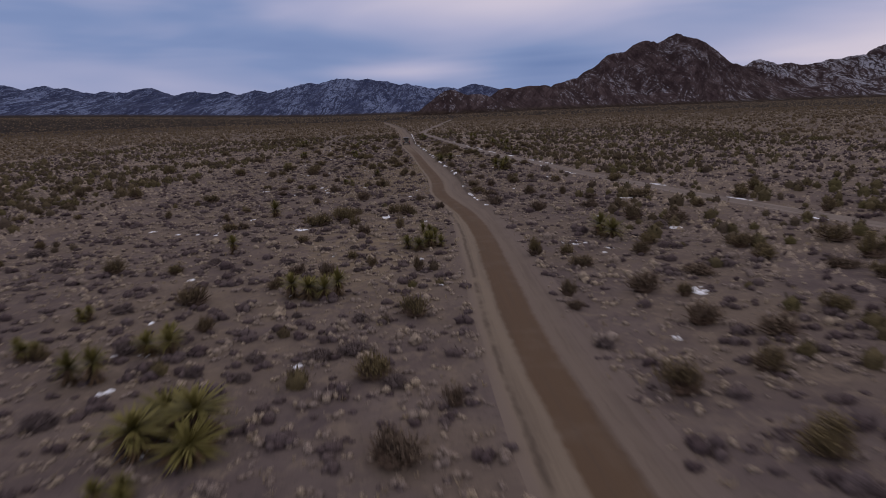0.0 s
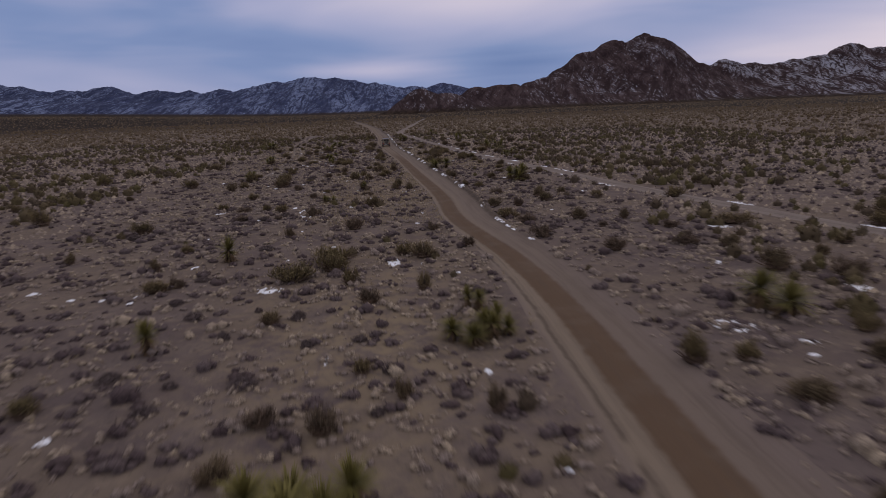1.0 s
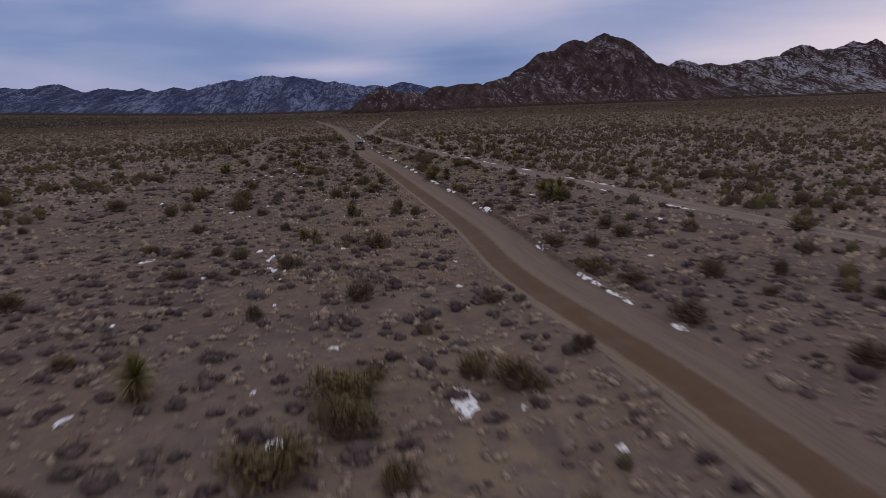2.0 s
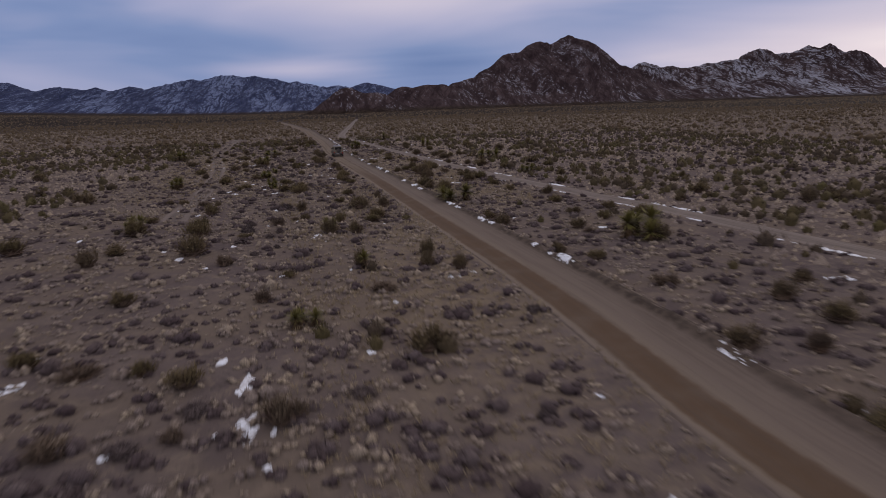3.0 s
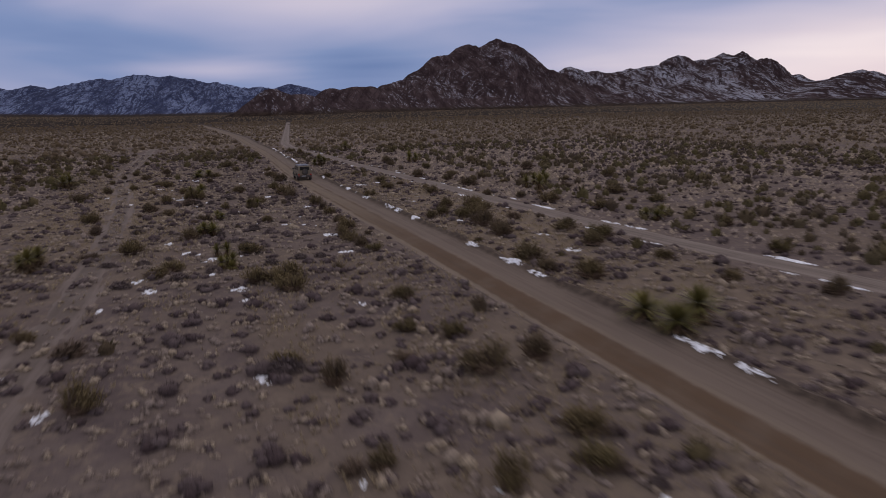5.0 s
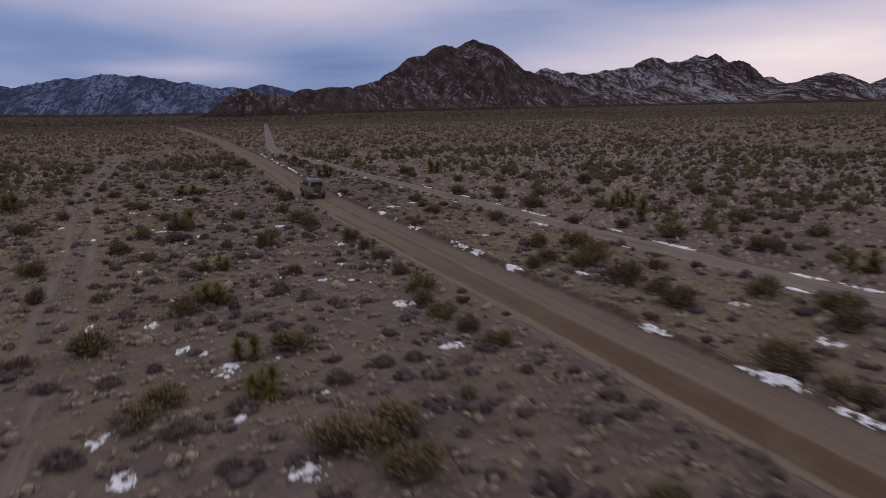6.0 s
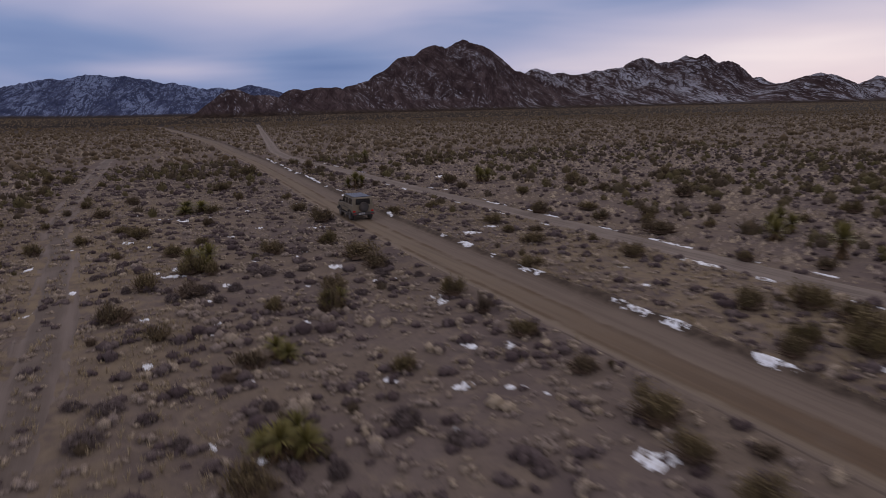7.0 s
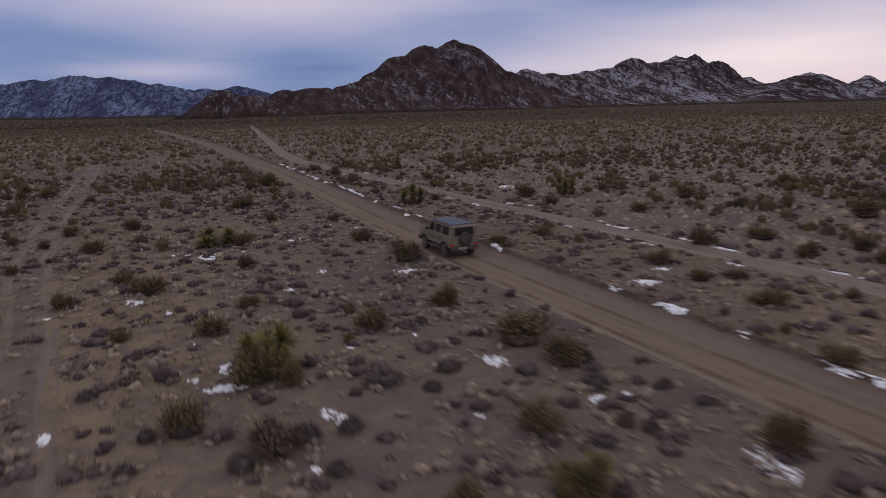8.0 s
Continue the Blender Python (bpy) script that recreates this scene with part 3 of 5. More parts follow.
CREOSOTE.extend([
    (-7.5, 82.6, 1.9, 1.1), (-22.3, 84.4, 1.4, 0.7), (12.1, 87.4, 1.3, 0.7), (-52.8, 91.2, 3.0, 1.4), (-21.2, 92.2, 1.5, 0.8), (4.1, 94.2, 1.1, 0.8),
    (-3.9, 94.6, 1.2, 1.1), (-13.4, 95.3, 1.0, 0.5), (-5.6, 96.1, 1.2, 1.0), (-9.4, 96.8, 1.1, 1.2), (2.8, 96.9, 1.3, 0.9), (10.1, 98.3, 2.0, 1.3),
    (-5.2, 98.4, 1.1, 1.2), (-26.0, 101.8, 1.6, 1.3), (9.8, 101.9, 1.4, 0.8), (-20.0, 103.1, 2.6, 1.5), (-25.3, 104.8, 1.9, 0.8), (-32.6, 107.1, 2.5, 1.3),
    (-9.2, 107.3, 1.5, 1.0), (1.9, 107.3, 1.9, 1.2), (-11.1, 107.5, 1.6, 1.3), (-17.2, 108.1, 1.4, 0.4), (14.0, 108.5, 1.8, 0.9), (29.6, 109.1, 1.9, 1.4),
])
CREOSOTE.extend([
    (8.8, 110.2, 1.7, 0.6), (-20.9, 110.3, 2.4, 1.2), (1.7, 110.5, 1.6, 0.9), (-25.7, 111.6, 2.3, 1.5), (12.6, 111.6, 1.6, 0.7), (-10.3, 112.4, 1.1, 1.1),
    (-7.6, 112.7, 1.8, 0.7), (-21.3, 113.1, 1.8, 1.1), (20.3, 113.8, 1.4, 0.8), (-13.2, 114.3, 1.1, 0.6), (-7.1, 114.6, 2.0, 1.0), (9.7, 117.4, 1.9, 0.8),
    (-26.3, 118.1, 1.8, 0.5), (-8.4, 119.6, 2.1, 1.2), (-6.2, 120.0, 1.6, 1.2), (-13.7, 120.4, 1.2, 1.1), (-21.8, 120.8, 1.6, 1.1), (-15.1, 122.6, 1.5, 0.6),
    (10.7, 122.8, 1.8, 1.0), (-8.4, 123.4, 1.5, 0.8), (-10.1, 124.9, 1.3, 0.6), (-25.8, 129.0, 1.2, 0.7), (-27.2, 129.4, 1.0, 0.6), (-9.2, 129.5, 1.5, 0.8),
])
CREOSOTE.extend([
    (1.4, 129.7, 2.2, 1.2), (15.2, 131.1, 1.9, 1.0), (7.6, 132.1, 1.7, 0.8), (0.0, 132.2, 1.7, 1.0), (-36.6, 132.8, 2.9, 1.5), (-14.4, 133.0, 1.9, 1.1),
    (-16.1, 135.0, 2.0, 1.0), (0.0, 135.1, 2.7, 1.3), (-14.6, 135.2, 2.9, 1.1), (5.7, 137.4, 2.0, 1.1), (-21.8, 138.8, 1.9, 0.6), (7.5, 139.4, 2.5, 1.2),
    (-21.0, 140.0, 1.8, 0.7), (-8.5, 141.2, 1.3, 0.7), (-1.0, 141.5, 1.0, 0.4), (1.2, 142.5, 2.2, 1.2), (6.3, 142.7, 2.5, 1.0), (-9.1, 143.3, 1.4, 0.8),
    (-16.4, 144.1, 2.5, 0.4), (1.7, 144.8, 1.8, 1.0), (-29.8, 144.8, 1.6, 1.1), (-9.6, 145.4, 1.6, 0.9), (-24.2, 146.1, 2.3, 1.2), (1.2, 146.9, 2.4, 1.5),
])
CREOSOTE.extend([
    (-9.7, 147.8, 1.5, 0.8), (-9.2, 150.0, 2.1, 1.1), (-20.8, 150.2, 1.8, 1.0), (13.9, 150.9, 2.0, 1.1), (1.0, 151.2, 1.8, 1.0), (2.3, 151.9, 2.4, 1.3),
    (-1.6, 152.2, 1.4, 0.9), (-19.8, 152.5, 1.1, 0.8), (-0.3, 152.8, 1.5, 0.9), (21.1, 152.8, 2.4, 0.8), (-8.2, 153.8, 0.5, 0.3), (-9.3, 154.0, 1.4, 0.7),
    (3.7, 154.0, 1.9, 1.0), (3.7, 156.2, 2.3, 1.4), (11.6, 156.5, 3.0, 1.3), (-15.1, 156.6, 1.2, 0.7), (-9.5, 158.1, 1.5, 0.8), (-20.2, 159.1, 1.6, 0.7),
    (20.6, 159.8, 3.0, 1.1), (10.5, 161.2, 1.5, 0.8), (-30.1, 162.5, 2.1, 1.1), (-23.7, 163.3, 1.3, 0.7), (8.1, 164.5, 1.3, 0.8), (-16.4, 164.6, 1.3, 1.4),
])
CREOSOTE.extend([
    (-10.2, 164.8, 1.6, 1.1), (-18.8, 165.6, 1.2, 0.8), (-25.7, 166.7, 2.2, 1.0), (2.8, 168.0, 2.0, 1.1), (-4.1, 168.1, 1.8, 0.8), (-15.5, 168.2, 1.5, 0.9),
    (-24.9, 171.9, 1.7, 1.1), (-12.3, 172.2, 2.1, 1.1), (8.9, 173.4, 3.0, 1.1), (-21.5, 174.0, 1.1, 0.9), (-0.9, 174.2, 2.3, 0.9), (-12.8, 174.7, 2.8, 1.3),
    (-22.7, 174.8, 2.3, 1.2), (-34.4, 177.8, 2.3, 1.2), (1.6, 178.4, 1.4, 0.6), (-17.7, 178.4, 1.9, 1.0), (-0.5, 178.8, 1.4, 0.6), (12.9, 180.2, 2.0, 0.9),
    (-13.8, 180.4, 1.9, 1.2), (-23.8, 180.5, 1.9, 0.9), (-27.3, 181.0, 0.9, 0.6), (-0.1, 182.6, 1.6, 1.0), (-22.2, 183.7, 1.5, 0.6), (-32.9, 185.0, 1.5, 1.0),
])
CREOSOTE.extend([
    (10.5, 185.4, 2.6, 0.7), (5.7, 185.7, 2.1, 1.2), (-30.3, 187.5, 1.8, 0.8), (22.6, 187.5, 2.8, 1.5), (-26.6, 188.4, 2.3, 1.0), (-12.7, 189.7, 2.2, 1.5),
    (-6.2, 190.8, 1.8, 0.8), (-28.1, 191.3, 1.5, 0.7), (-21.7, 192.3, 1.3, 0.8), (-1.8, 192.7, 1.9, 0.8), (18.7, 195.7, 1.9, 1.1), (-34.4, 196.2, 1.1, 0.7),
    (-13.7, 196.6, 1.9, 0.9), (-21.6, 199.7, 2.3, 1.0), (-30.9, 201.3, 2.2, 0.9), (-34.3, 204.6, 1.0, 0.7), (33.8, 204.9, 2.1, 1.4), (6.5, 211.2, 2.8, 1.3),
    (11.8, 212.5, 1.5, 1.5), (-20.2, 217.9, 3.0, 1.3), (-15.9, 236.3, 3.0, 1.5),
])
DRY_BUSHES.extend([
    (-1.5, 16.2, 2.1, 0.9), (0.2, 19.4, 0.9, 0.8), (13.4, 24.8, 2.0, 1.0), (10.9, 26.5, 1.9, 1.1), (6.1, 29.2, 1.0, 0.6), (10.1, 31.8, 2.0, 1.1),
    (14.1, 34.6, 2.1, 0.7), (22.2, 35.2, 2.2, 0.6), (-6.8, 37.0, 1.2, 1.0), (-8.7, 37.6, 1.2, 0.7), (-6.1, 49.9, 1.4, 0.8), (18.5, 50.8, 2.1, 1.1),
    (-17.0, 55.0, 1.2, 0.7), (8.8, 58.8, 1.8, 1.0), (13.8, 59.6, 1.9, 1.0), (-0.1, 61.9, 1.2, 0.7), (5.4, 64.6, 2.0, 1.1), (15.0, 65.4, 1.6, 0.7),
    (10.5, 67.0, 1.0, 0.5), (-2.2, 68.8, 1.2, 0.7), (-8.4, 70.5, 1.9, 1.0), (5.3, 70.6, 1.7, 0.8), (-18.8, 77.1, 1.6, 0.2), (-15.6, 77.4, 0.9, 0.4),
])
DRY_BUSHES.extend([
    (-12.6, 77.6, 1.6, 1.1), (6.1, 78.9, 1.1, 0.9), (-20.0, 82.9, 1.6, 0.6), (5.4, 88.5, 1.7, 0.7), (-14.4, 90.8, 1.1, 0.7), (-8.5, 91.3, 1.7, 0.4),
    (-17.5, 99.5, 1.3, 0.7), (7.1, 102.5, 1.1, 0.4), (-15.2, 112.2, 1.4, 0.7), (-14.0, 114.2, 0.9, 0.4), (-10.9, 121.8, 1.1, 0.3), (-23.4, 126.4, 1.9, 0.6),
    (-26.5, 145.2, 1.7, 0.5), (-7.8, 147.2, 0.9, 0.4), (6.7, 148.1, 0.9, 0.6), (4.8, 149.1, 1.6, 0.8), (-28.3, 155.5, 1.4, 0.9), (-21.0, 157.9, 1.0, 0.4),
    (-9.8, 161.7, 0.9, 1.1), (-26.3, 163.8, 0.6, 0.4), (18.1, 166.1, 1.8, 0.9), (-22.6, 170.1, 2.3, 0.5),
])
YUCCAS.extend([
    (-8.5, 14.7, 0.8, 0.9), (-8.2, 17.7, 2.4, 1.5), (-13.5, 22.6, 1.4, 1.8), (-17.3, 25.4, 0.9, 1.1), (-11.7, 25.6, 1.4, 1.4), (-17.5, 30.4, 0.7, 0.8),
    (-5.9, 32.6, 1.5, 1.7), (-7.3, 32.8, 1.6, 1.4), (-1.7, 44.3, 1.5, 1.3), (-14.6, 44.5, 1.1, 1.8), (-0.6, 44.7, 1.0, 1.4), (11.7, 45.7, 2.4, 2.1),
    (-1.1, 48.3, 0.9, 1.2), (-15.6, 60.7, 1.6, 2.3), (-12.3, 86.8, 1.0, 1.0), (-9.2, 96.3, 0.9, 1.3), (9.4, 99.4, 2.2, 2.2), (-11.1, 109.6, 0.9, 1.2),
    (-26.4, 113.5, 1.4, 1.5), (0.8, 121.6, 2.4, 2.0), (-17.8, 139.8, 1.0, 1.1), (-18.3, 143.3, 1.0, 1.3), (-29.6, 143.6, 1.5, 1.7), (15.2, 144.4, 1.4, 1.4),
])
YUCCAS.extend([
    (-19.7, 152.2, 1.3, 1.2), (-19.1, 159.3, 1.2, 1.0), (13.2, 162.5, 1.7, 2.8), (-16.2, 165.0, 1.1, 1.2), (14.2, 168.3, 1.5, 2.2), (17.2, 170.8, 1.8, 2.0),
    (-22.1, 175.7, 1.6, 1.6), (-39.2, 193.2, 2.4, 2.5), (-23.2, 200.1, 2.4, 1.3), (10.7, 210.7, 1.7, 2.4), (-5.0, 212.3, 1.7, 2.1), (4.4, 248.2, 1.7, 2.6),
])
LOW_SHRUBS.extend([
    (-13.0, 19.1, 1.7, 0.6), (-1.8, 21.2, 1.2, 0.4), (-7.5, 22.3, 0.9, 0.3), (-9.5, 23.0, 0.9, 0.4), (-5.0, 24.1, 1.3, 0.5), (6.2, 24.2, 1.3, 0.3),
    (-7.6, 24.3, 1.1, 0.3), (-3.7, 24.7, 1.7, 0.4), (-13.2, 25.8, 1.4, 0.6), (-3.9, 28.7, 1.0, 0.4), (-7.0, 29.4, 0.8, 0.3), (-16.2, 31.5, 1.4, 0.4),
    (-5.2, 38.0, 0.6, 0.3), (-12.7, 39.1, 1.0, 0.3), (-10.0, 40.9, 1.2, 0.3), (-12.6, 41.2, 0.9, 0.3), (-4.9, 41.3, 0.7, 0.4), (-25.1, 41.8, 1.7, 0.6),
    (-15.1, 42.1, 1.2, 0.4), (-8.3, 44.5, 0.6, 0.4), (-6.2, 44.6, 1.0, 0.3), (-12.0, 45.9, 0.7, 0.4), (-29.7, 46.7, 1.7, 0.6), (-9.2, 48.0, 0.9, 0.5),
])
LOW_SHRUBS.extend([
    (-14.2, 48.9, 1.1, 0.4), (-11.3, 49.4, 0.6, 0.3), (-0.7, 50.8, 1.0, 0.4), (-15.8, 51.3, 1.0, 0.3), (-16.0, 56.4, 1.1, 0.3), (-13.9, 63.9, 1.4, 0.4),
    (-25.4, 70.2, 1.6, 0.5), (-4.9, 76.3, 0.7, 0.4), (-16.8, 76.8, 1.2, 0.3), (-15.3, 79.0, 1.3, 0.3), (-10.2, 79.1, 1.1, 0.3), (-2.3, 85.9, 1.2, 0.4),
    (-14.4, 97.5, 0.8, 0.3), (-16.0, 101.9, 0.8, 0.3), (2.5, 102.7, 0.8, 0.3), (-14.7, 103.6, 0.6, 0.3), (-7.3, 105.9, 0.6, 0.4), (-17.3, 106.1, 1.3, 0.4),
    (-13.6, 106.5, 0.6, 0.4), (-15.5, 107.9, 1.1, 0.4), (-14.9, 109.5, 0.7, 0.5), (-13.5, 109.9, 1.0, 0.4), (-17.3, 110.0, 1.2, 0.6), (-6.8, 111.4, 0.7, 0.4),
])
LOW_SHRUBS.extend([
    (-17.6, 111.7, 1.0, 0.3), (-17.4, 112.9, 0.9, 0.4), (-16.4, 114.8, 0.8, 0.3), (-15.3, 122.1, 1.6, 0.6), (-19.0, 135.1, 0.9, 0.3), (-23.4, 137.1, 1.5, 0.3),
    (-20.4, 137.7, 1.3, 0.4), (-8.7, 138.2, 0.8, 0.4), (-18.6, 138.6, 1.2, 0.5), (-15.2, 140.0, 1.3, 0.5), (-9.3, 140.6, 1.1, 0.4), (-13.4, 140.9, 1.1, 0.4),
    (-12.1, 141.1, 1.3, 0.4), (-23.0, 142.4, 1.1, 0.4), (-25.1, 142.7, 1.2, 0.3), (-21.6, 143.4, 0.9, 0.3), (-16.8, 146.7, 1.2, 0.4), (-18.6, 150.5, 0.9, 0.6),
    (-15.1, 151.1, 0.9, 0.4), (-16.2, 152.6, 1.3, 0.6), (-22.5, 153.6, 0.9, 0.3), (-25.1, 154.7, 1.4, 0.3), (-19.9, 155.1, 0.8, 0.4), (-23.5, 155.5, 0.8, 0.3),
])
LOW_SHRUBS.extend([
    (-24.8, 156.8, 1.3, 0.3), (-25.9, 157.5, 0.9, 0.3), (-14.3, 166.9, 0.9, 0.3), (-12.7, 167.0, 0.8, 0.4), (-10.2, 167.7, 0.8, 0.3), (-21.2, 168.1, 0.8, 0.4),
    (-10.6, 169.1, 0.7, 0.4), (-23.4, 169.4, 0.9, 0.5), (-22.5, 169.7, 0.9, 0.6), (-12.5, 170.1, 1.1, 0.6), (-21.7, 170.2, 1.1, 0.6), (-26.2, 170.2, 0.7, 0.4),
    (-20.4, 170.3, 0.9, 0.5), (-25.8, 171.8, 0.8, 0.4), (-17.4, 171.9, 0.7, 0.4), (-11.6, 172.1, 0.8, 0.5), (-18.7, 173.0, 1.6, 0.5), (-16.3, 173.3, 1.1, 0.4),
    (-27.7, 175.3, 1.1, 0.3), (-26.6, 176.1, 0.9, 0.3), (-15.7, 178.0, 0.7, 0.4),
])
# x, y, width and length of the snow patches
SNOW = []
SNOW.extend([
    (-9.2, 17.1, 1.1, 0.9), (-12.1, 21.5, 0.6, 0.6), (-5.7, 23.5, 0.5, 0.5), (-12.4, 25.4, 0.6, 0.6), (-13.7, 25.5, 0.3, 0.4), (-13.9, 29.4, 0.3, 0.6),
    (12.8, 31.3, 1.1, 1.6), (-8.1, 33.3, 0.4, 0.6), (10.3, 40.7, 0.4, 0.3), (-1.4, 41.0, 0.3, 0.5), (11.1, 42.0, 1.0, 0.5), (-7.3, 42.7, 0.3, 0.9),
    (-19.4, 44.2, 0.6, 0.7), (9.2, 44.3, 1.7, 1.7), (17.7, 48.8, 1.1, 1.5), (30.1, 50.1, 2.2, 1.4), (-18.4, 52.0, 0.3, 0.6), (-11.6, 53.2, 1.4, 1.3),
    (-18.6, 53.3, 0.3, 0.4), (13.2, 54.2, 0.4, 0.7), (-24.7, 54.9, 0.8, 0.7), (-10.7, 57.0, 0.7, 0.7), (-5.1, 58.6, 1.0, 2.1), (-17.5, 59.6, 0.4, 0.8),
])
SNOW.extend([
    (-11.9, 60.8, 0.3, 0.5), (27.5, 61.7, 2.6, 2.6), (4.4, 63.7, 0.9, 0.6), (18.4, 64.8, 1.6, 1.3), (2.5, 68.0, 0.9, 2.5), (-19.4, 69.1, 0.3, 0.6),
    (2.3, 71.1, 1.2, 2.6), (-3.4, 71.6, 0.4, 0.4), (24.9, 74.7, 2.6, 1.9), (4.2, 75.0, 0.6, 0.3), (-12.8, 75.1, 0.4, 0.4), (-17.2, 76.7, 0.3, 0.5),
    (-12.8, 77.0, 0.2, 0.5), (-14.5, 77.2, 0.3, 0.4), (-2.8, 77.4, 0.4, 0.3), (-13.6, 77.5, 0.7, 2.0), (2.4, 79.0, 0.9, 1.8), (8.6, 79.1, 0.8, 0.5),
    (-14.0, 80.8, 0.6, 1.8), (-22.1, 82.5, 0.8, 1.5), (-22.6, 85.3, 0.7, 0.7), (14.0, 87.1, 1.4, 0.9), (-8.1, 89.2, 0.3, 0.6), (19.0, 92.2, 2.6, 2.6),
])
SNOW.extend([
    (-4.5, 93.2, 1.0, 1.3), (-3.3, 93.6, 0.4, 0.5), (0.9, 94.3, 2.0, 0.7), (1.7, 96.1, 0.7, 0.6), (-10.0, 96.1, 0.2, 0.6), (1.2, 98.6, 0.6, 0.7),
    (-18.5, 98.9, 0.4, 0.6), (-20.7, 102.1, 0.8, 0.8), (8.5, 103.8, 0.8, 0.5), (-11.4, 105.0, 0.4, 0.7), (-17.7, 105.1, 0.4, 0.8), (-12.1, 106.5, 0.7, 1.5),
    (12.1, 106.7, 0.9, 0.6), (0.8, 107.1, 1.2, 1.4), (17.4, 108.8, 2.6, 2.6), (0.4, 109.2, 1.1, 1.5), (-29.2, 110.3, 0.5, 1.0), (-7.0, 110.8, 0.4, 0.5),
    (17.4, 111.8, 2.6, 1.7), (-16.0, 112.1, 0.3, 0.7), (-10.7, 112.4, 0.3, 0.4), (-17.8, 112.7, 0.2, 0.5), (-13.8, 113.6, 0.2, 0.4), (-1.1, 116.0, 0.9, 1.4),
])
SNOW.extend([
    (16.3, 117.1, 2.1, 2.6), (-1.0, 118.8, 1.3, 2.0), (-23.0, 120.8, 0.5, 1.2), (-16.0, 121.6, 1.1, 1.2), (13.5, 123.2, 1.0, 0.7), (-25.3, 124.5, 0.5, 0.7),
    (13.5, 124.7, 0.7, 0.8), (12.7, 129.1, 2.2, 2.2), (-2.2, 131.3, 0.9, 1.9), (-16.6, 132.0, 0.8, 0.7), (-23.6, 132.6, 0.3, 0.9), (-2.0, 134.3, 1.7, 2.0),
    (-17.0, 134.3, 1.2, 1.1), (-21.7, 135.4, 0.7, 1.3), (3.9, 136.6, 1.1, 0.9), (-22.6, 138.1, 0.8, 1.0), (-15.8, 139.3, 0.4, 0.5), (-2.8, 139.9, 1.6, 1.7),
    (11.8, 141.2, 1.3, 0.9), (4.1, 141.8, 1.1, 0.6), (-10.3, 141.9, 1.0, 1.0), (-19.0, 142.5, 1.0, 1.7), (11.2, 144.5, 1.8, 0.8), (-20.8, 145.1, 0.5, 1.2),
])
SNOW.extend([
    (-10.6, 148.2, 1.1, 1.2), (-22.2, 149.1, 0.6, 1.1), (0.3, 149.8, 0.6, 1.0), (-3.6, 151.7, 1.2, 1.6), (-11.3, 152.9, 0.3, 0.3), (-22.9, 153.3, 0.2, 0.4),
    (9.1, 153.3, 1.5, 2.2), (-12.2, 153.8, 0.3, 0.4), (-19.5, 154.2, 0.2, 0.4), (-13.6, 154.5, 0.9, 0.6), (-15.8, 156.0, 0.5, 0.4), (-4.5, 156.2, 1.2, 1.1),
    (-10.5, 157.3, 0.6, 0.9), (-12.0, 158.0, 0.6, 0.8), (-4.8, 158.8, 1.5, 2.0), (9.4, 160.3, 1.5, 1.1), (-23.9, 160.4, 0.4, 0.9), (6.6, 160.9, 0.9, 0.9),
    (-0.6, 162.1, 0.9, 0.4), (-17.6, 163.4, 0.4, 0.4), (-11.1, 164.4, 1.0, 1.7), (-21.5, 164.6, 0.6, 0.4), (6.2, 165.1, 2.6, 2.6), (0.7, 165.9, 0.6, 0.7),
])
SNOW.extend([
    (-5.4, 167.1, 1.8, 1.9), (-12.9, 169.2, 0.6, 0.6), (-29.8, 169.5, 0.5, 1.0), (-16.6, 169.8, 0.4, 0.5), (6.9, 170.4, 2.6, 2.6), (-26.2, 170.5, 0.2, 0.6),
    (-20.5, 171.1, 0.3, 0.9), (-2.0, 171.2, 0.6, 0.4), (-27.6, 171.4, 0.2, 0.3), (-5.8, 171.4, 0.7, 0.6), (-20.8, 171.6, 0.5, 0.9), (-28.5, 173.0, 0.4, 0.8),
    (-14.5, 173.2, 0.8, 1.3), (-23.6, 174.5, 1.3, 0.6), (-6.1, 174.9, 1.7, 1.2), (-16.3, 175.3, 0.3, 0.5), (-23.5, 176.3, 0.6, 1.2), (-18.9, 176.7, 0.5, 0.9),
    (-16.3, 176.9, 0.3, 0.4), (6.3, 176.9, 0.9, 1.2), (-6.6, 178.7, 0.7, 0.8), (-24.6, 179.2, 0.3, 0.5), (-3.5, 179.4, 1.7, 1.1), (-32.1, 180.0, 0.3, 1.4),
])
SNOW.extend([
    (-0.8, 181.4, 1.2, 0.6), (5.2, 183.8, 1.4, 1.2), (-30.7, 185.8, 0.4, 0.5), (-27.2, 187.0, 0.9, 1.5), (-13.5, 187.1, 1.3, 1.9), (-17.7, 189.2, 0.4, 1.1),
    (-7.6, 189.5, 0.7, 1.3), (3.7, 192.7, 2.5, 1.8), (-23.7, 196.1, 1.2, 1.8), (-8.8, 205.1, 0.8, 0.8), (8.8, 219.7, 2.2, 2.1), (-9.8, 233.3, 1.1, 1.1),
])


def part(name, me, parent, label=""):
    ob = new(name, me)
    ob.parent = parent
    return tagged(ob, label) if label else ob


